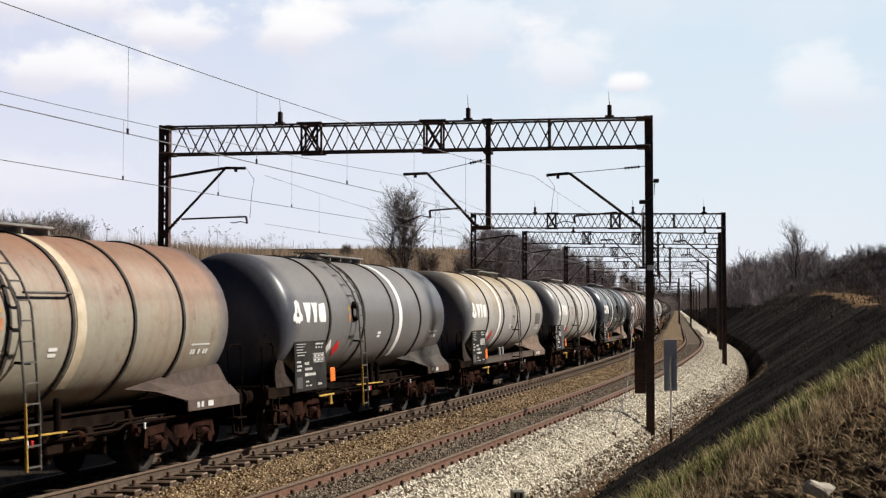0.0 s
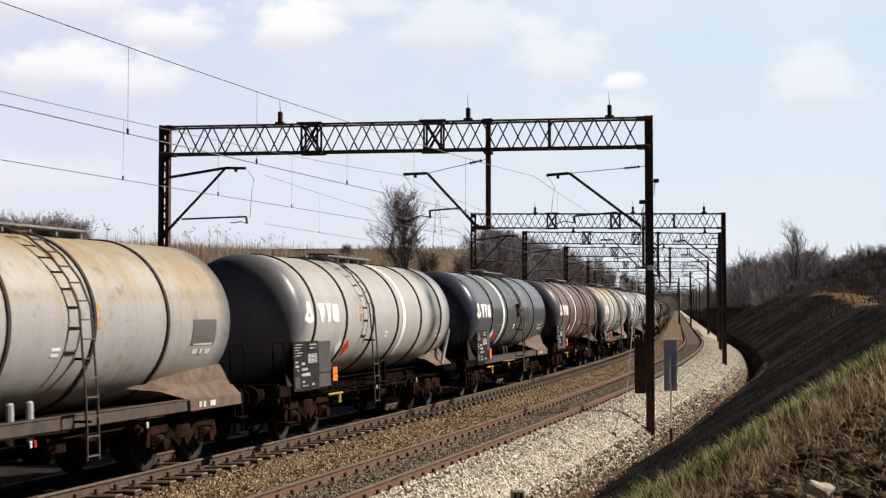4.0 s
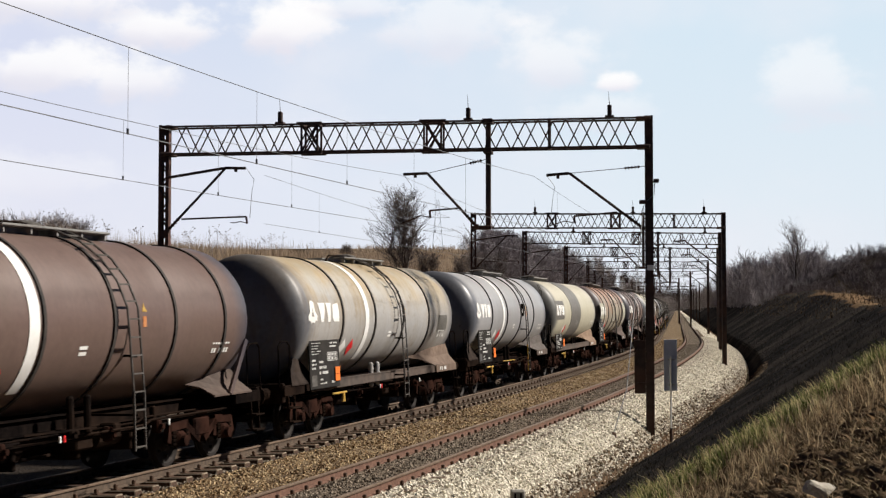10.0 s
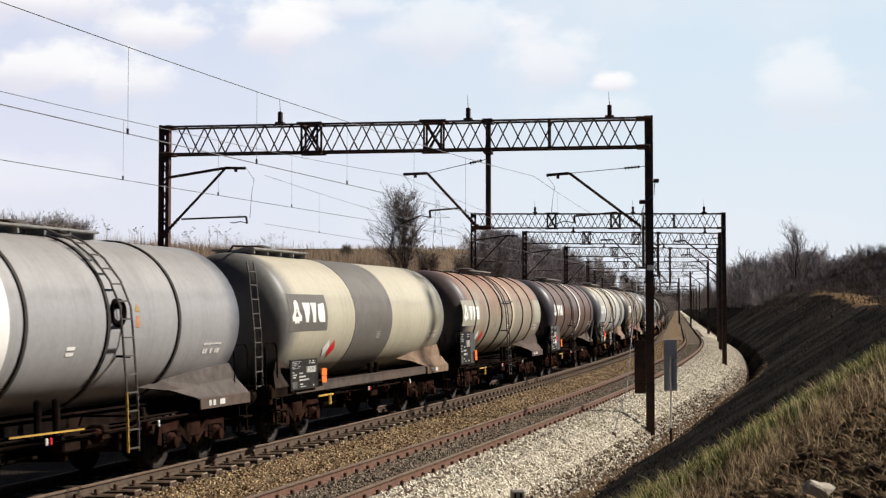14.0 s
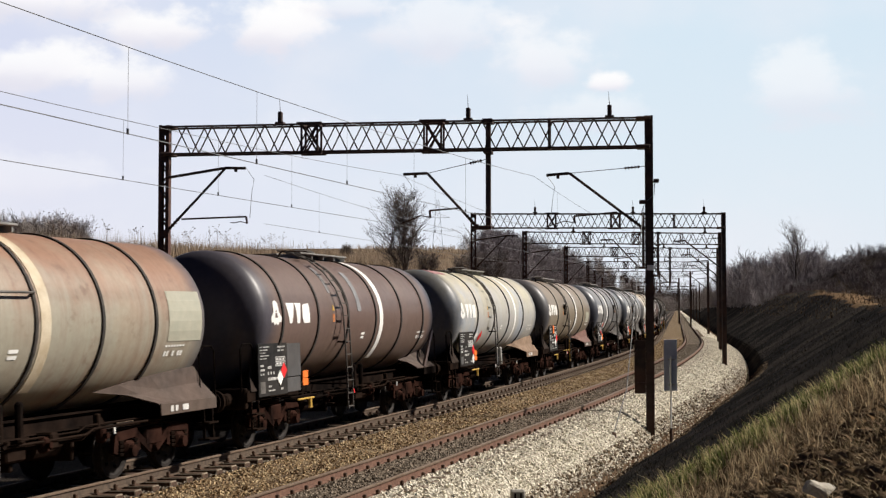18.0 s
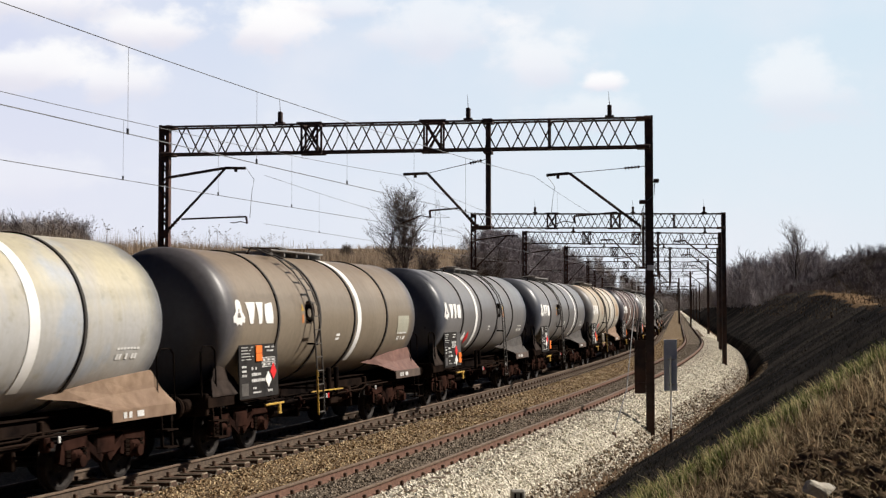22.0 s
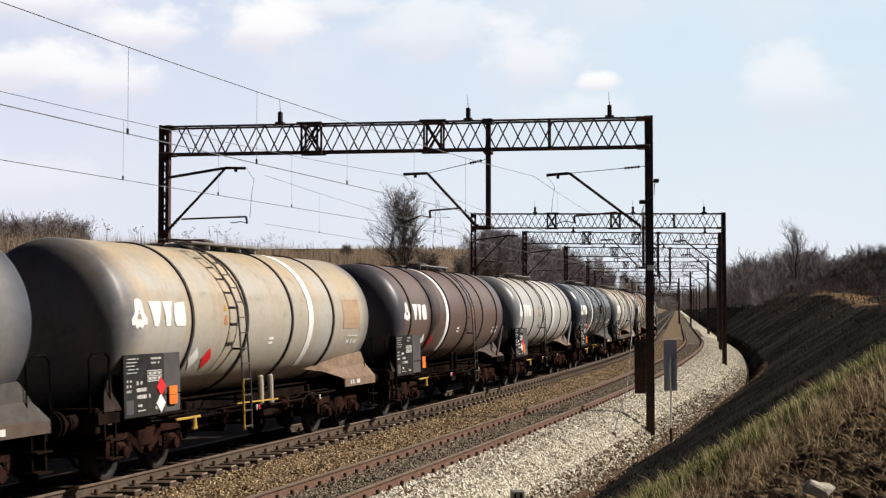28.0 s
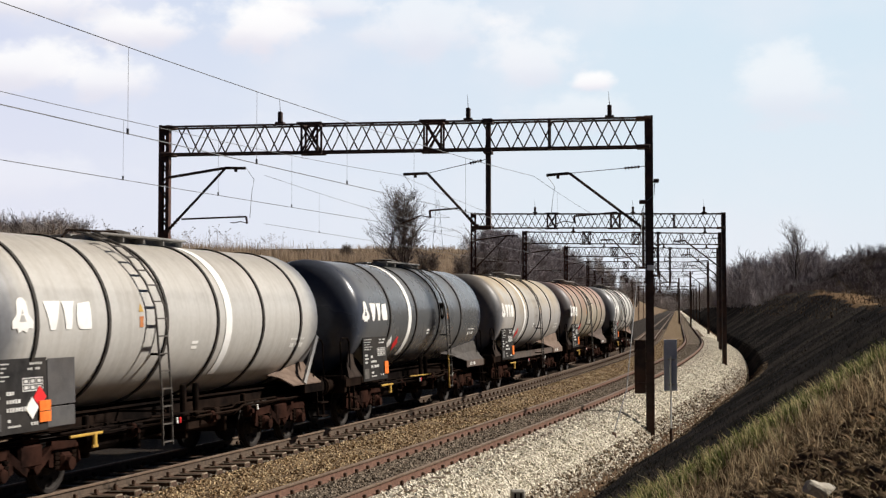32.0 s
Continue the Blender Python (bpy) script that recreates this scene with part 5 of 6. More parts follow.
def build_train():
    for i, (paint, bands, stripe, ladder, label, x) in enumerate(WAGONS):
        p = PAINT[paint]
        sad = {"own": {"light": SADDLE_GRIME, "stained": SADDLE_TAN}.get(paint, SADDLE_DARK), "rust": SADDLE_TAN if paint in ("patched", "ivory") else SADDLE_RUST, "frame": SADDLE_BROWN, "rustpaint": SADDLE_BROWN}[x["saddle"]]
        sad = SADDLE_RED if paint == "olive" else sad
        w = build_chassis(x.get("skirt"), sad, 15.08 if i < 7 else 14.64, bands is SIX, bool(x.get("yellow_ladder")))
        v = {"seed": 40 + i, "shell": "", "yellow_ladder": x.get("yellow_ladder"), "pale_pipes": x.get("pale_pipes")}
        if x.get("stripe_paint"):
            v["stripe_paint"] = M_BUFFSTRIPE
        if x.get("broad") is not None:
            v.update(broad=x["broad"], broad_paint=M_DARKFIELD, mark_back=M_DARKFIELD)
        if x.get("mark_field"):
            v["mark_back"] = M_PALEFIELD
            v["rear_size"] = (0.62, 0.44, 5.25)
            v["rear_field"] = M_PALEFIELD
        v["board"] = BOARDS.get(i, (-5.46, 1.60, 1.50, 1.08) if bands is SIX else (-4.60, 1.60, 1.88, 1.10))
        v["slab"] = SLABS.get(i, (-4.30, 0.76) if bands is SIX else None)
        v["orange"] = (ORANGE.get(i, -3.76 if bands is SIX else -3.80), 1.34)
        red, white = LABELS.get(i, (-2.70, -3.25))
        v["diamonds"] = ((red, 1.93, M_RED, "red diamond hazard label"), (white, 1.95, M_WHITE, "white diamond hazard label"))
        v["hatch"] = i in (1, 4, 7, 12, 13, 14, 18)
        v["pipes"] = {2: -0.90, 4: -0.90, 6: -0.90, 13: -1.0, 7: -0.6, 11: 0.25}.get(i, -0.08)
        if i in (2, 4, 6):
            v["pale_pipes"] = 1
        if i in (10, 12, 14, 17):
            v["board_diamonds"] = ((0.22, -0.18, M_WHITE), (0.36, -0.04, M_RED))
            v["diamonds"] = ()
        elif i in (11, 15, 13):
            v["board_diamonds"] = ((0.40, -0.05, M_RED), (0.38, -0.32, M_WHITE))
        if i == 12:
            v["orange"] = (-4.46, 1.95)
        if x.get("red"):
            v["red_crown"] = M_FADEDRED
        if x.get("rear"):
            v["rear_field"] = M_PALEFIELD
        if i in (2, 6):
            v["rear_field"] = M_DARKFIELD
        if i == 15:
            v["rear_field"], v["rear_size"] = M_RUSTFIELD, (0.55, 0.34, 4.75)
        v["walk"] = -3.9 if i == 8 else 0.9 if (ladder or 0) > 0 else 0.0
        if i == 10:
            v["primer"] = ((-2.05, 0.20, 22, 52), (-0.28, 0.26, 5, 48))
        if bands is SIX:
            v["mark"] = (-5.46, 2.75, 0.20)
        if bands is FIVE:
            v["mark"] = (-6.18, 2.70, 0.06)
        build_shell(w, p, True, bands, stripe, ladder, v)
        tagged(w, label, "tank wagon", "wagons of the train")
        w.name = "tank_wagon"
        TRAIN.append(w)


build_train()


# ---- sky backdrop with drifting cloud ----
PUFFS = [(-640, 665, 130, 58, 0.95), (-345, 675, 135, 75, 1.0), (-900, 725, 280, 62, 0.9), (-160, 725, 120, 40, 0.6), (-890, 560, 190, 62, 0.9), (-720, 540, 110, 60, 0.8), (30, 680, 170, 90, 0.55),
         (290, 600, 120, 95, 0.6), (432, 536, 52, 26, 0.95), (395, 470, 140, 50, 0.4), (870, 520, 150, 90, 0.5), (-960, 300, 260, 70, 0.3), (-150, 400, 360, 60, 0.25)]


def build_sky():
    m, n, link, bsdf = nodes_of("spring_sky")
    co = n.new("ShaderNodeTexCoord")
    sep = n.new("ShaderNodeSeparateXYZ")
    link(co.outputs["Object"], sep.inputs[0])

    def ranged(v, a, b, c=0.0, d=1.0, kind="SMOOTHSTEP"):
        r = n.new("ShaderNodeMapRange")
        r.interpolation_type = kind
        for k, q in ((1, a), (2, b), (3, c), (4, d)):
            r.inputs[k].default_value = q
        link(v, r.inputs[0])
        return r.outputs[0]

    def math_of(op, a, b):
        q = n.new("ShaderNodeMath")
        q.operation = op
        for k, v in ((0, a), (1, b)):
            if hasattr(v, "links"):
                link(v, q.inputs[k])
            else:
                q.inputs[k].default_value = v
        return q.outputs[0]

    high = ranged(sep.outputs["Z"], 0, 720, kind="LINEAR")
    west = ranged(sep.outputs["X"], -900, 500, kind="LINEAR")
    mauve = ramp_of(n, link, high, [(0.0, (0.79, 0.80, 0.89)), (0.4, (0.76, 0.78, 0.90)), (1.0, (0.66, 0.71, 0.88))])
    azure = ramp_of(n, link, high, [(0.0, (0.79, 0.825, 0.89)), (0.35, (0.755, 0.835, 0.91)), (1.0, (0.665, 0.80, 0.91))])
    blue = mix_of(n, link, west, mauve, azure)
    mp = n.new("ShaderNodeMapping")
    mp.inputs["Scale"].default_value = (0.0075, 0.0, 0.0105)
    link(co.outputs["Object"], mp.inputs["Vector"])
    frill = noise_of(n, link, mp.outputs[0], 1.0, 7, 0.55)
    wisp = noise_of(n, link, mp.outputs[0], 0.34, 4, 0.5)
    thin = ranged(wisp, 0.42, 0.78, 0.0, 0.55)
    col = mix_of(n, link, thin, blue, (0.85, 0.86, 0.92))
    for cx, cz, rx, rz, dense in PUFFS:
        q = n.new("ShaderNodeMapping")
        q.inputs["Scale"].default_value = (1 / rx, 0.0, 1 / rz)
        q.inputs["Location"].default_value = (-cx / rx, 0.0, -cz / rz)
        link(co.outputs["Object"], q.inputs["Vector"])
        v = n.new("ShaderNodeVectorMath")
        v.operation = "LENGTH"
        link(q.outputs[0], v.inputs[0])
        reach = math_of("ADD", v.outputs["Value"], math_of("MULTIPLY", math_of("SUBTRACT", frill, 0.5), 2.6))
        cover = ranged(reach, 1.2, 0.42, 0.0, dense)
        body = ranged(math_of("ADD", sep.outputs["Z"], math_of("MULTIPLY", frill, rz * 0.8)), cz - rz * 0.5, cz + rz * 0.9)
        lit = ramp_of(n, link, body, [(0.0, (0.80, 0.79, 0.87)), (0.5, (0.945, 0.93, 0.96)), (1.0, (1.0, 0.995, 1.0))])
        col = mix_of(n, link, cover, col, lit)
    em = n.new("ShaderNodeEmission")
    em.inputs["Strength"].default_value = 0.75
    link(col, em.inputs["Color"])
    link(em.outputs[0], n["Material Output"].inputs["Surface"])
    verts, faces = [], []
    for i in range(33):
        a = radians(-36 + 72 * i / 32)
        for z in (-200, 0, 200, 500, 1000):
            verts.append((3300 * math.sin(a), 3300 * math.cos(a), z))
    for i in range(32):
        for j in range(4):
            faces.append((i * 5 + j, i * 5 + j + 1, (i + 1) * 5 + j + 1, (i + 1) * 5 + j))
    ob = mesh_ob("backdrop", verts, faces, m, smooth=True)
    return tagged(ob, "pale blue sky with thin white drifting cloud", "sky", kind="structure")


SKY = build_sky()


# ---- plants ----
def limb(out, a, d, length, r, depth, rng, spread, droop=0.0):
    """Grow one limb and its branches into a list of (from, to, radius at both ends)."""
    k = 3 if depth > 1 else 2
    p = a.copy()
    for i in range(k):
        d = (d + Vector((rng.uniform(-1, 1), rng.uniform(-1, 1), rng.uniform(-0.6, 1.0) - droop)) * 0.16).normalized()
        q = p + d * (length / k)
        out.append((p, q, r * (1 - i / k * 0.45), r * (1 - (i + 1) / k * 0.45)))
        if depth > 0:
            for _ in range(rng.choice((1, 2, 2)) if depth > 1 else 2):
                side = Vector((rng.uniform(-1, 1), rng.uniform(-1, 1), rng.uniform(-0.25, 0.9))).normalized()
                limb(out, p.lerp(q, rng.uniform(0.3, 1)), (d * (1 - spread) + side * spread).normalized(), length * rng.uniform(0.5, 0.72), r * 0.5, depth - 1, rng, spread, droop)
        p = q


def sticks(segs, sides=3):
    """Tapered bars for a list of limbs, as numpy vertices and faces."""
    V, F = [], []
    for a, b, r1, r2 in segs:
        d = (b - a).normalized()
        x = d.orthogonal().normalized()
        y = d.cross(x)
        k = len(V)
        for p, r in ((a, r1), (b, r2)):
            for i in range(sides):
                t = 2 * math.pi * i / sides
                V.append(p + (x * math.cos(t) + y * math.sin(t)) * r)
        for i in range(sides):
            j = (i + 1) % sides
            F.append((k + i, k + j, k + sides + j, k + sides + i))
    return V, F


def bare_tree(m, height, seed, label, depth=4, stems=1, spread=0.55, name="tree", limbs=4, twig=None):
    rng = random.Random(seed)
    t = empty(name, m, label=label, category="tree" if name == "tree" else "bush")
    trunk, crown = [], []
    for k in range(stems):
        d = Vector((rng.uniform(-1, 1) * 0.12 * stems, rng.uniform(-1, 1) * 0.12 * stems, 1)).normalized()
        p = Vector((rng.uniform(-0.1, 0.1) * (stems - 1), rng.uniform(-0.1, 0.1) * (stems - 1), -0.15))
        n = 6
        r = height * 0.021
        for i in range(n):
            d = (d + Vector((rng.uniform(-1, 1), rng.uniform(-1, 1), 0.5)) * 0.10).normalized()
            q = p + d * (height * 0.72 / n)
            trunk.append((p, q, r * (1 - i / n * 0.75), r * (1 - (i + 1) / n * 0.75)))
            if i > 0 or stems > 1:
                for _ in range(limbs):
                    side = Vector((rng.uniform(-1, 1), rng.uniform(-1, 1), rng.uniform(0.35, 1.2))).normalized()
                    limb(crown, p.lerp(q, rng.random()), (side * 0.8 + d * 0.4).normalized(), height * rng.uniform(0.22, 0.36) * (1 - 0.5 * abs(i / n - 0.35)), r * 0.36 * (1 - i / n * 0.5), depth - 1, rng, spread)
            p = q
    V, F = sticks(trunk, 7)
    mesh_ob("trunk", V, F, M_BARK, t)
    V, F = sticks([(a, b, max(r1, 0.008), max(r2, 0.005)) for a, b, r1, r2 in crown])
    mesh_ob("crown", V, F, twig or M_TWIG, t)
    return t


def at_ground(x, y, lift=0.0):
    s, u = s_at(y), u_of(x, y)
    for _ in range(3):
        p = line(s, u)
        s += (y - p.y)
        u = u_of(x, y) + (u_of(x, y) - u_of(p.x, p.y)) * 0.0
    return Vector((x, y, ground_z(s, u) + lift))


def from_view(px, d):
    """The place d metres ahead that lies in a given direction across the view (0..1 from one side to the other)."""
    return (px - 0.5) * 2 * math.tan(radians(35.5 / 2)) * d, d


def scatter_blades(name, label, mat, count, place, hmin, hmax, width, seed, bend=0.35, parts=2):
    """Standing blades or stalks, joined; place(rng) gives a foot."""
    rng = random.Random(seed)
    V, F = [], []
    for _ in range(count):
        p = place(rng)
        if p is None:
            continue
        h, a = rng.uniform(hmin, hmax), rng.uniform(0, 6.283)
        w = width * rng.uniform(0.6, 1.3)
        side = Vector((math.cos(a), math.sin(a), 0)) * w
        lean = Vector((rng.uniform(-1, 1), rng.uniform(-1, 1), 0)) * bend * h
        k = len(V)
        V += [p - side, p + side]
        if parts == 2:
            mid = p + lean * 0.3 + Vector((0, 0, h * 0.6))
            V += [mid + side * 0.7, mid - side * 0.7, p + lean + Vector((0, 0, h))]
            F += [(k, k + 1, k + 2, k + 3), (k + 3, k + 2, k + 4)]
        else:
            V.append(p + lean + Vector((0, 0, h)))
            F.append((k, k + 1, k + 2))
    return tagged(mesh_ob(name, V, F, mat), label, "grass", kind="stuff")


def strip(s0, s1, u0, u1, power=1.0, clump=0.0):
    """Feet of plants in a stretch of the plan, denser in tufts."""
    def place(rng):
        s, u = s0 + (s1 - s0) * rng.random() ** power, rng.uniform(u0, u1)
        if clump and noise.noise(Vector((s * 0.9, u * 0.9, 5.0))) < rng.uniform(-0.6, 0.5) * clump:
            return None
        return line(s, u, ground_z(s, u) - 0.02)
    return place


# reeds and dry grass on the far bank
scatter_blades("reed_bank", "tall dry reeds and grass on the far bank", M_REED, 70000, strip(-2, 130, -32, -12, 1.3, 0.4), 0.45, 1.05, 0.030, 11, 0.30, 1)
scatter_blades("tall_reeds", "tall seeding reeds standing above the dry grass", M_REED, 9000, strip(0, 120, -30, -14, 1.2, 1.1), 0.9, 1.6, 0.016, 12, 0.16, 1)
scatter_blades("far_dry_grass", "dry grass on the far slopes", M_REED, 14000, strip(120, 330, -60, -10, 1.2, 0.4), 0.6, 1.4, 0.07, 13, 0.30, 1)


def umbels():
    """Seed heads of tall weeds on the bank."""
    rng = random.Random(15)
    V, F = [], []
    for _ in range(70):
        s, u = rng.uniform(5, 70), rng.uniform(-26, -15)
        p = line(s, u, ground_z(s, u))
        h = rng.uniform(1.0, 1.7)
        segs = [(p, p + Vector((rng.uniform(-0.1, 0.1), 0, h)), 0.011, 0.007)]
        for _ in range(5):
            q = p + Vector((0, 0, h * rng.uniform(0.7, 1.0)))
            e = q + Vector((rng.uniform(-0.3, 0.3), rng.uniform(-0.3, 0.3), rng.uniform(0.1, 0.35)))
            segs += [(q, e, 0.006, 0.005), (e - Vector((0.035, 0, 0)), e + Vector((0.035, 0, 0.01)), 0.02, 0.02)]
        v, f = sticks(segs)
        k = len(V)
        V += v
        F += [tuple(i + k for i in q) for q in f]
    tagged(mesh_ob("weed_stalks", V, F, M_FARWOOD), "brown seeding weed stalks on the bank", "weeds", kind="stuff")


umbels()

# the near slope: green and straw tufts over dead litter, then scorched stubble beyond
def near_slope(y0, y1, x0, x1, clump, middle=None, sd=1.5):
    def place(rng):
        y = rng.uniform(y0, y1) if middle is None else rng.gauss(middle, sd)
        x = (x0 + (x1 - x0) * rng.random()) * y
        u = u_of(x, y)
        if u < 8.0 or not y0 <= y <= y1:
            return None
        if noise.noise(Vector((x * 2.6, y * 1.7, 1.0))) + 0.6 * noise.noise(Vector((x * 8, y * 6, 4.0))) < rng.uniform(-0.5, 0.3) * clump + 0.12 * (clump - 1):
            return None
        return Vector((x, y, ground_z(s_of(x, y), u) - 0.01))
    return place


def tufts(name, label, mat, count, place, hmin, hmax, width, seed):
    """Tufts of blades that fan out from one root, joined."""
    rng = random.Random(seed)
    V, F = [], []
    for _ in range(count):
        root = place(rng)
        if root is None:
            continue
        size, wind = rng.uniform(0.5, 1.0), rng.uniform(-0.35, 0.2)
        for _ in range(rng.randint(9, 26)):
            a, h = rng.uniform(0, 6.283), rng.uniform(hmin, hmax) * size
            out = rng.random() ** 0.7 * 0.65
            foot = root + Vector((math.cos(a), math.sin(a), 0)) * rng.uniform(0, 0.045)
            lean = Vector((math.cos(a) * out + wind, math.sin(a) * out, 0)) * h
            side = Vector((-math.sin(a + 0.6), math.cos(a + 0.6), 0)) * width * rng.uniform(0.6, 1.3)
            mid = foot + lean * 0.38 + Vector((0, 0, h * 0.62))
            k = len(V)
            V += [foot - side, foot + side, mid + side * 0.75, mid - side * 0.75, foot + lean * 1.1 + Vector((0, 0, h * (1 - 0.25 * out)))]
            F += [(k, k + 1, k + 2, k + 3), (k + 3, k + 2, k + 4)]
    return tagged(mesh_ob(name, V, F, mat), label, "grass", kind="stuff")


M_STRAW = islands("straw_grass", (0.16, 0.11, 0.06), (0.38, 0.30, 0.17), (0.62, 0.53, 0.33), sheen=0.4)
tufts("grass_verge", "green spring tufts of grass on the crest of the slope", M_GRASS, 1250, near_slope(6.9, 11.0, 0.05, 0.36, 2.6, 8.9, 0.55), 0.05, 0.16, 0.0032, 21)
tufts("straw_tufts", "straw-coloured tufts of old grass among the green", M_STRAW, 330, near_slope(5.6, 11.0, 0.05, 0.36, 2.6, 8.6, 0.9), 0.04, 0.17, 0.0024, 29)
scatter_blades("dry_grass_tufts", "dead straw grass standing among the green", M_DRYSTALK, 9000, near_slope(3.6, 12.0, 0.04, 0.36, 1.9, 7.6, 1.7), 0.03, 0.14, 0.0026, 22, 0.9)
scatter_blades("dead_litter", "matted dead grass and stalks on the soil", M_DRYSTALK, 60000, near_slope(1.9, 8.5, 0.02, 0.36, 1.9), 0.010, 0.042, 0.0017, 25, 1.8)
# blades as dark as the slope, whose shade is in its colour
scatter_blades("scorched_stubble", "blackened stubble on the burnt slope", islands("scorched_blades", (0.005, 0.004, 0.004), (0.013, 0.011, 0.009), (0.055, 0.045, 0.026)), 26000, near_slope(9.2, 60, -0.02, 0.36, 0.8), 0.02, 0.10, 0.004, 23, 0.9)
scatter_blades("slope_tufts", "low brown tufts on the burnt slope beyond the gantry", islands("singed_tufts", (0.006, 0.005, 0.0045), (0.022, 0.018, 0.013), (0.075, 0.058, 0.036)), 5000, strip(24, 165, 8.6, 16, 1.2, 0.9), 0.03, 0.11, 0.03, 27, 1.3, 1)
scatter_blades("bench_grass", "pale grass along the bench path", M_RUBBLE, 4000, strip(60, 230, 13.5, 22, 1.0, 0.8), 0.15, 0.4, 0.03, 24, 0.5, 1)


scatter_blades("curled_leaves", "curled tan dead leaves among the litter", M_LEAF, 2600, near_slope(1.9, 7.0, 0.05, 0.36, 1.6), 0.012, 0.035, 0.008, 26, 1.6)


def clods():
    """Broken earth and roots on the near part of the slope."""
    rng = random.Random(31)
    V, F = [], []
    t = bmesh.new()
    bmesh.ops.create_icosphere(t, subdivisions=2, radius=1.0)
    base = [v.co.copy() for v in t.verts]
    tri = [tuple(v.index for v in f.verts) for f in t.faces]
    t.free()
    for _ in range(1700):
        y = rng.uniform(1.9, 6.2)
        x = rng.uniform(0.10, 0.36) * y
        u = u_of(x, y)
        p = Vector((x, y, ground_z(s_of(x, y), u)))
        r = rng.choice((0.005, 0.008, 0.012, 0.018, 0.028)) * rng.uniform(0.7, 1.3)
        o = Vector((rng.random() * 50, rng.random() * 50, 0))
        sq = rng.uniform(0.5, 0.9)
        k = len(V)
        for b in base:
            d = b * (r * (1 + 0.55 * noise.noise(b * 1.7 + o)))
            V.append(p + Vector((d.x * 1.25, d.y, d.z * sq)))
        F += [tuple(i + k for i in q) for q in tri]
    tagged(mesh_ob("earth_clods", V, F, M_CLOD, smooth=True), "dark crumbled earth clods on the slope", "soil", kind="stuff")
    # one pale flat stone
    bm = bmesh.new()
    bmesh.ops.create_icosphere(bm, subdivisions=3, radius=1.0)
    for v in bm.verts:
        n = 1 + 0.28 * noise.noise(v.co * 1.4 + Vector((9, 2, 4)))
        v.co = Vector((v.co.x * 0.052 * n, v.co.y * 0.045 * n, max(v.co.z, -0.5) * 0.030 * n))
    st = part("stone", bm, M_LIGHTSTONE, None)
    y, x = 3.36, 0.918
    st.matrix_world = Matrix.Translation((x, y, ground_z(s_of(x, y), u_of(x, y)) + 0.012)) @ Matrix.Rotation(0.5, 4, "Y")
    tagged(st, "pale flat stone lying in the dark soil", "stone")


clods()

# loose stones on the bed
build_stones("brown_stones", "brown loose ballast stones between the tracks", M_STONE_OLD, 24000, 1.42, 3.5, -14, 110, 0.034, 51)
build_stones("grey_stones", "grey loose ballast stones between the rails", M_STONE_GREY, 12000, 3.85, 5.1, -14, 90, 0.032, 52)
build_stones("pale_stones", "pale loose ballast stones on the shoulder", M_STONE_NEW, 42000, 5.32, 7.75, -14, 120, 0.038, 53)
build_stones("toe_rubble", "brown rubble and leaves along the foot of the ballast", M_RUBBLE, 7000, 7.05, 8.9, -14, 60, 0.045, 54)
build_stones("leaf_litter", "brown dead leaves and dirt on the edge of the ballast", M_RUBBLE, 9000, 6.95, 8.0, -14, 34, 0.036, 56)
build_stones("sleeper_stones", "brown stones lying between the sleepers", M_STONE_GREY, 5000, 0.86, 1.40, -14, 40, 0.032, 55, 0.0, True)

# ---- trees ----
tree_at = at_ground(*from_view(0.4600, 105)) - Vector((0, 0, 0.35))
bare_tree(Matrix.Translation(tree_at), 8.7, 61, "small bare grey-brown tree on the grassy bank", 4, 1, 0.55, limbs=7, twig=M_TWIG)
for px, d, h, sd in ((0.478, 118, 3.2, 62), (0.392, 112, 1.8, 63), (0.520, 125, 4.2, 64), (0.548, 140, 5.5, 65)):
    bare_tree(Matrix.Translation(at_ground(*from_view(px, d))), h, sd, "low bare bush with thin brown twigs on the bank", 3, 4, 0.62, "bush")
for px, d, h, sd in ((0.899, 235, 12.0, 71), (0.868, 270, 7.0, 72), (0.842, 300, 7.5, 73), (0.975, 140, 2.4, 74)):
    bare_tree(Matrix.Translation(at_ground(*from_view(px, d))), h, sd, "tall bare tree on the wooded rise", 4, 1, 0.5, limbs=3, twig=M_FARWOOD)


def woods(name, label, mat, places, protos, seed):
    """Many far bare trees or bushes, joined into one wood."""
    rng = random.Random(seed)
    vs, fs, k = [], [], 0
    for p, h in places(rng):
        v, f = rng.choice(protos)
        a = rng.uniform(0, 6.283)
        c, s = math.cos(a), math.sin(a)
        q = v * h
        q = np.stack([q[:, 0] * c - q[:, 1] * s, q[:, 0] * s + q[:, 1] * c, q[:, 2]], 1) + np.array(p)
        vs.append(q)
        fs.append(f + k)
        k += len(q)
    tagged(mesh_ob(name, np.concatenate(vs).tolist(), np.concatenate(fs).tolist(), mat), label, "trees", kind="stuff")


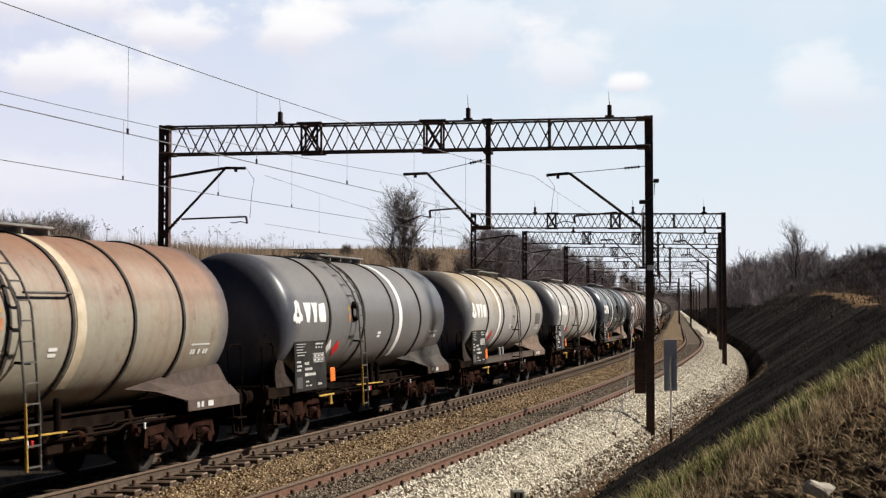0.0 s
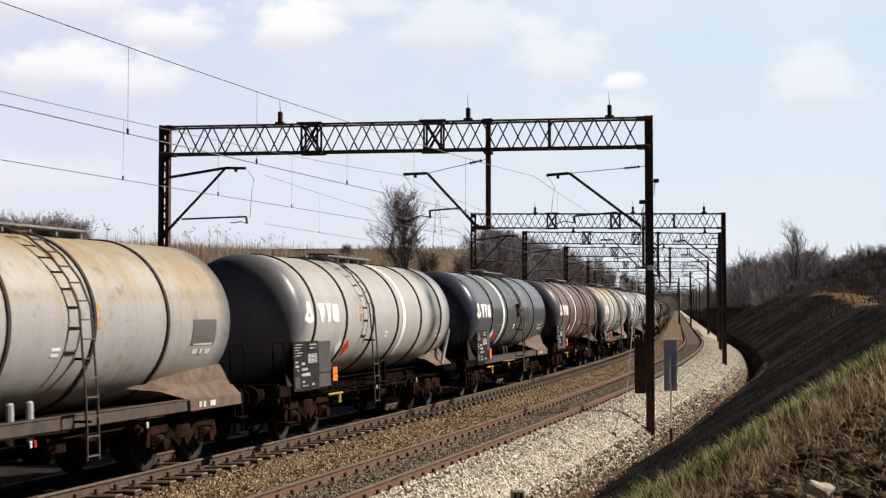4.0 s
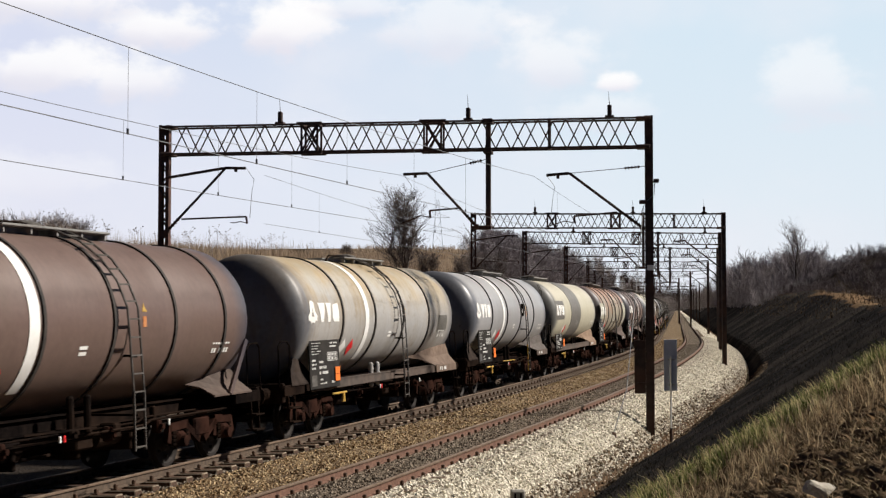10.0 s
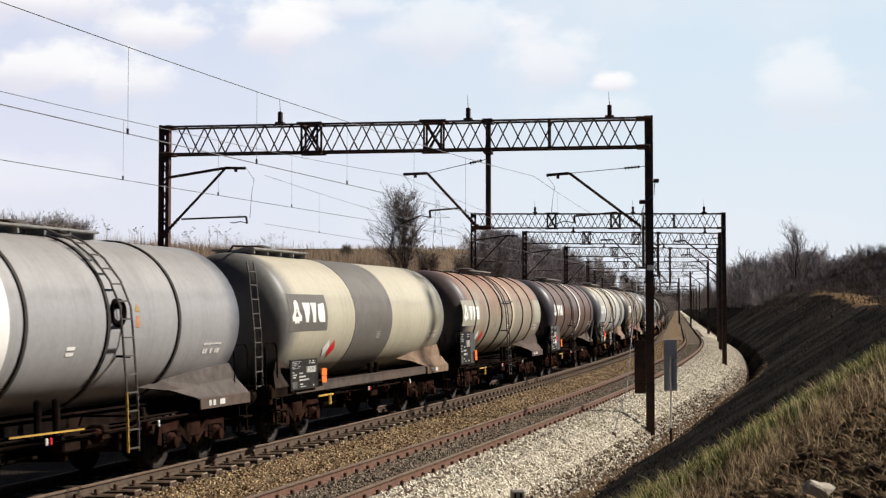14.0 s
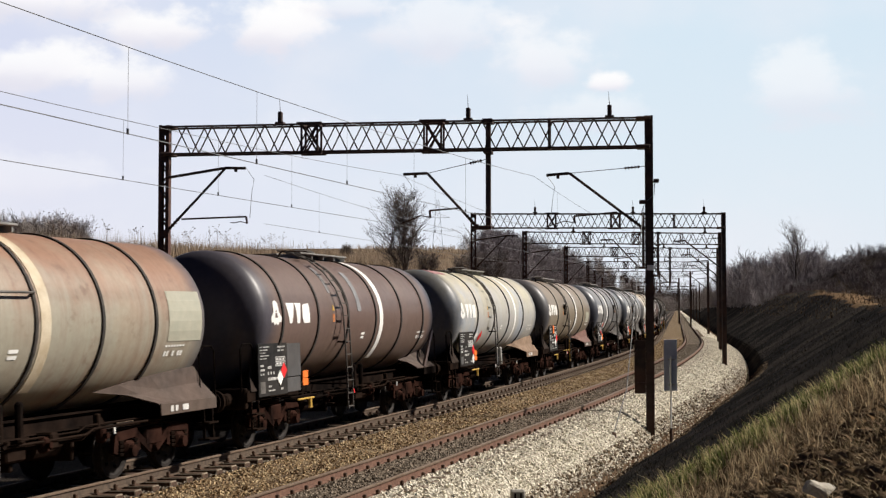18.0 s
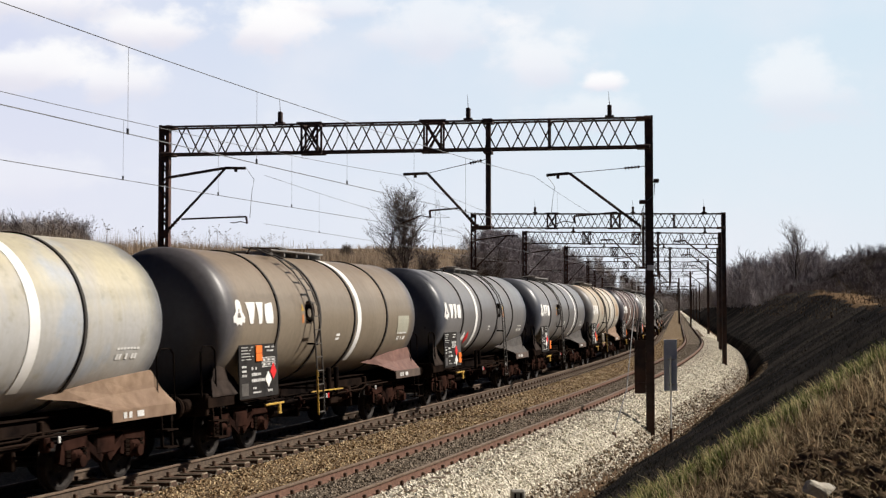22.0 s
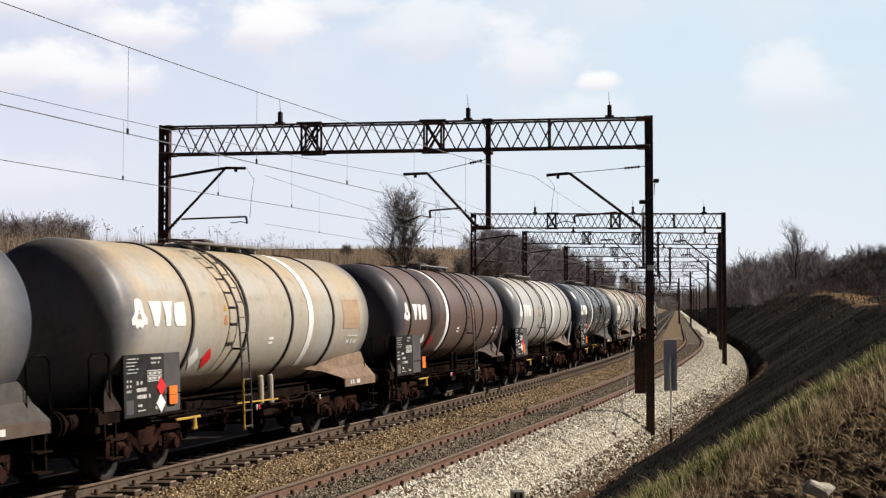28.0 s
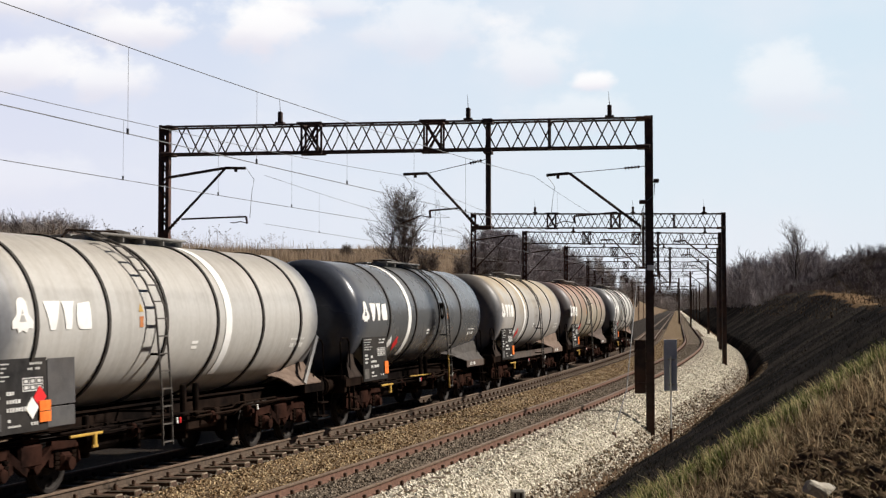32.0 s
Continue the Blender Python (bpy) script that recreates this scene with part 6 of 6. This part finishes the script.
def proto(seed, stems, depth, thick, sides=3, least=0.0045):
    rng = random.Random(seed)
    segs = []
    for k in range(stems):
        d = Vector((rng.uniform(-1, 1) * 0.2 * (stems - 1), rng.uniform(-1, 1) * 0.2 * (stems - 1), 1)).normalized()
        p, n = Vector((rng.uniform(-0.12, 0.12) * (stems - 1), rng.uniform(-0.12, 0.12) * (stems - 1), -0.03)), 5
        for i in range(n):
            d = (d + Vector((rng.uniform(-1, 1), rng.uniform(-1, 1), 0.4)) * 0.1).normalized()
            q = p + d * 0.15
            segs.append((p, q, thick * (1 - i / n * 0.7), thick * (1 - (i + 1) / n * 0.7)))
            for _ in range(sides):
                side = Vector((rng.uniform(-1, 1), rng.uniform(-1, 1), rng.uniform(0.1, 0.9))).normalized()
                limb(segs, p.lerp(q, rng.random()), (side * 0.8 + d * 0.4).normalized(), rng.uniform(0.14, 0.30), thick * 0.4, depth, rng, 0.55)
            p = q
    V, F = [], []
    for a, b, r1, r2 in segs:
        # each twig runs out to a point
        d = (b - a).normalized()
        x = d.orthogonal().normalized()
        y, r, k = d.cross(x), max(r1, least) * 1.25, len(V)
        V += [a + x * r, a + (y * 0.87 - x * 0.5) * r, a - (y * 0.87 + x * 0.5) * r, b + (b - a) * 0.25]
        F += [(k, k + 1, k + 3), (k + 1, k + 2, k + 3), (k + 2, k, k + 3)]
    return np.array([tuple(x) for x in V]), np.array(F)


TREES = [proto(80 + i, 1, 1, 0.013, 9, 0.0032) for i in range(7)]
BUSHES = [proto(90 + i, 6, 0, 0.010, 7, 0.0055) for i in range(7)]


def wedge(n):
    """The wood on the hill inside the bend."""
    def places(rng):
        for _ in range(n):
            s = rng.uniform(150, 430)
            u = -16 - rng.random() ** 1.2 * (8 + 0.15 * max(s - 170, 0))
            yield tuple(line(s, u, ground_z(s, u) - 0.1)), rng.uniform(4.2, 7.6)
    return places


def rise(n):
    """Trees on the right-hand rise, thinning towards its near end."""
    def places(rng):
        for _ in range(n):
            s = rng.uniform(215, 450)
            u = rng.uniform(16, 27 + 0.10 * (s - 215))
            yield tuple(line(s, u, ground_z(s, u) - 0.1)), rng.uniform(3.6, 5.2 + 0.056 * (s - 215))
    return places


def wood_places(n, s0, s1, u0, u1, h0, h1):
    def places(rng):
        for _ in range(n):
            s, u = rng.uniform(s0, s1), rng.uniform(u0, u1)
            yield tuple(line(s, u, ground_z(s, u) - 0.1)), rng.uniform(h0, h1)
    return places


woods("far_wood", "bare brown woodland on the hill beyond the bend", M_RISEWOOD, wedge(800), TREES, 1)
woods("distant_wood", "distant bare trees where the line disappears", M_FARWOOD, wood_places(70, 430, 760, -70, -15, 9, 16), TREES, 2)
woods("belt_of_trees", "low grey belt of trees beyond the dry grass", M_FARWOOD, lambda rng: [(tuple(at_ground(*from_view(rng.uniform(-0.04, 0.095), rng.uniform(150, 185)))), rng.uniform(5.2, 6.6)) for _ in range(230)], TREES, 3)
woods("rise_scrub", "dark bare scrub on the rise above the cutting", M_SCRUB, wood_places(800, 62, 215, 18.5, 42, 0.8, 1.8), BUSHES, 5)
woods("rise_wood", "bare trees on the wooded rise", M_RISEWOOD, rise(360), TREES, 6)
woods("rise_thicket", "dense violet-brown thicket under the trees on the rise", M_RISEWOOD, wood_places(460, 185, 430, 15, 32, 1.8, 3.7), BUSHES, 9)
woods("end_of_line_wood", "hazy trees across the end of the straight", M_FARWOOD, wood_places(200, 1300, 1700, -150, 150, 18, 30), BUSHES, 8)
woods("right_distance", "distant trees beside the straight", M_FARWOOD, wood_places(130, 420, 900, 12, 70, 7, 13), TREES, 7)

# ---- things beside the line ----
def build_sign():
    sg = empty("track_sign", Matrix.Translation((7.05, 43.0, -0.98)), label="tall narrow grey-blue sign seen from behind on a thin white post", category="sign")
    bm = bmesh.new()
    rod(bm, (0, -0.03, -0.2), (0, -0.03, 2.42), 0.028, seg=10)
    part("post", bm, M_WHITE, sg, "white-painted post")
    bm = bmesh.new()
    box(bm, 0.0, 0.025, 2.15, 0.40, 0.018, 1.58, 0.008)
    for e in (-1, 1):
        box(bm, e * 0.19, 0.008, 2.15, 0.02, 0.03, 1.58)
    part("panel", bm, M_SIGNBACK, sg, "grey-blue back of the sign panel")
    for z in (1.55, 2.32):
        bm = bmesh.new()
        box(bm, 0.03, -0.01, z, 0.22, 0.05, 0.04, 0.006)
        part("clamp", bm, M_GALV, sg)
    bm = bmesh.new()
    rod(bm, (0, -0.03, -0.2), (0, -0.03, 0.22), 0.045, seg=10)
    part("sleeve", bm, M_MAST, sg, "dark base sleeve")


build_sign()


def build_mast_board():
    b = empty("mast_board", Matrix.Translation((5.92, 41.62, 1.18)), label="dark brown board fixed to the gantry mast", category="board")
    bm = bmesh.new()
    box(bm, 0, 0.05, 0, 0.34, 0.03, 1.60, 0.008)
    part("panel", bm, M_MAST, b)
    for z in (-0.5, 0.5):
        bm = bmesh.new()
        box(bm, 0.10, 0.0, z, 0.42, 0.06, 0.05)
        part("bracket", bm, M_MAST, b)
    f = empty("mast_switch", Matrix.Translation((6.22, 41.6, 6.55)), label="small dark line switch on the gantry mast", category="switch")
    bm = bmesh.new()
    box(bm, 0.20, -0.05, 0.22, 0.16, 0.16, 0.12, 0.02)
    part("box", bm, M_MAST, f)
    bm = bmesh.new()
    box(bm, -0.20, -0.05, -0.42, 0.22, 0.16, 0.12, 0.02)
    part("drive_box", bm, M_MAST, f)
    bm = bmesh.new()
    tube(bm, [(0.16, -0.05, 0.2), (0.12, -0.14, -0.2), (-0.1, -0.16, -0.4)], 0.012, 5)
    part("lead", bm, M_WIRE, f)
    bm = bmesh.new()
    tube(bm, [(0.2, -0.05, 0.2), (0.22, 1.5, 0.0), (0.6, 8.0, -0.9)], 0.008, 5)
    part("cable", bm, M_WIRE, f)
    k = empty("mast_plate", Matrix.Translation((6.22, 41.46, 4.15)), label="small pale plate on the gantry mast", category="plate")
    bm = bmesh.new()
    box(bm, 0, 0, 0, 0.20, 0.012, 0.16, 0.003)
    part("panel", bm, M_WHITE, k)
    e = empty("earth_cable", Matrix.Translation((0, 0, 0)), label="thin dark cable slanting from the mast to the ballast", category="cable")
    bm = bmesh.new()
    tube(bm, [(6.02, 41.5, 6.0), (5.55, 40.0, 3.2), (5.05, 38.2, 0.7), (4.55, 37.2, surface_z(4.55, 37.2) - 0.02)], 0.014, 5)
    part("cable", bm, M_WIRE, e)
    d = empty("stake", Matrix.Translation((4.55, 37.2, surface_z(4.55, 37.2) - 0.02)), label="dark rusty stake with a clump of dead weeds", category="stake")
    bm = bmesh.new()
    lathe(bm, [(-0.2, 0.10), (0.06, 0.09), (0.10, 0.02)], "Z", 9)
    part("peg", bm, M_CLIP, d)
    c = empty("concrete_marker", Matrix.Translation((1.32, 24.6, -0.66)), label="short grey concrete marker post in the ballast", category="marker")
    bm = bmesh.new()
    box(bm, 0, 0, 0.0, 0.26, 0.22, 0.80, 0.03)
    part("post", bm, M_CONCRETE, c)
    for dx in (-0.05, 0.05):
        bm = bmesh.new()
        box(bm, dx, -0.113, 0.30, 0.03, 0.006, 0.10)
        part("lettering_bar", bm, M_FRAME, c)


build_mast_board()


def build_pylon():
    x, y = from_view(0.494, 620)
    g = at_ground(x, y)
    p = empty("power_pylon", Matrix.Translation((g.x, g.y, g.z - 4)), label="distant grey lattice power pylon", category="pylon")
    bm = bmesh.new()
    H = 40.0
    for i in range(8):
        z0, z1 = H * i / 8, H * (i + 1) / 8
        w0, w1 = 3.4 * (1 - z0 / H) + 0.5, 3.4 * (1 - z1 / H) + 0.5
        for e in (-1, 1):
            for q in (-1, 1):
                rod(bm, (e * w0, q * w0, z0), (e * w1, q * w1, z1), 0.09, seg=4)
            rod(bm, (-e * w0, -w0, z0), (e * w1, -w1, z1), 0.05, seg=4)
    part("tower", bm, M_GALV, p)
    for z, w in ((26, 7), (32, 5.5)):
        bm = bmesh.new()
        rod(bm, (-w, 0, z), (w, 0, z), 0.08, seg=4)
        rod(bm, (-w, 0, z), (0, 0, z + 2), 0.05, seg=4)
        rod(bm, (w, 0, z), (0, 0, z + 2), 0.05, seg=4)
        part("crossarm", bm, M_GALV, p)


build_pylon()


# ---- movement: the train rolls towards and past the viewpoint, picking up a little speed; the clouds drift ----
def travelled(t):
    tt = np.arange(0, 32.01, 0.1)
    v = np.interp(tt, np.arange(0, 33, 4), [7.488, 7.491, 7.495, 7.528, 7.656, 7.803, 7.973, 8.101, 8.168])
    return float(np.interp(t, tt, np.concatenate([[0], np.cumsum((v[1:] + v[:-1]) / 2 * 0.1)])))


NUDGE = dict(enumerate((-3.5, -3.15, -2.7, -1.85, -1.35, -0.8, -0.45, -0.25, -0.44, -0.36, -0.25, 0.0, 0.0, 0.1, 0.2, 0.25, 0.2, 0.1, 0.2, 0.5, 0.9, 2.6)))
HEAD = -0.95 + travelled(13.0) - 7 * LEN      # middle of the first wagon at the start


def wagon_pose(i, t):
    c = HEAD + i * LEN + NUDGE.get(i, 0.0) - travelled(t)
    a, b = line(c - PIVOT, 0, CANT / 2), line(c + PIVOT, 0, CANT / 2)
    d = b - a
    return Matrix.Translation((a + b) / 2) @ Matrix.Rotation(math.atan2(d.y, d.x), 4, "Z") @ Matrix.Rotation(-math.atan(CANT / 1.506), 4, "X")


def motions():
    times = [0.5 * k for k in range(65)]
    for i, w in enumerate(TRAIN):
        walk(w, [(t, wagon_pose(i, t)) for t in times])
    turns = [k / 15 for k in range(481)]
    spin = [-travelled(t) / 0.46 for t in turns]
    for i, w in enumerate(TRAIN):
        for b in w.children:
            if b.name.startswith("bogie"):
                for ws in b.children:
                    if ws.name.startswith("wheelset"):
                        p = ws.location.copy()
                        walk(ws, [(t, Matrix.Translation(p) @ Matrix.Rotation(a, 4, "Y")) for t, a in zip(turns, spin)])
    walk(SKY, [(0.0, pose(0, 0, 0)), (32.0, pose(-82, 0, 2))])


motions()
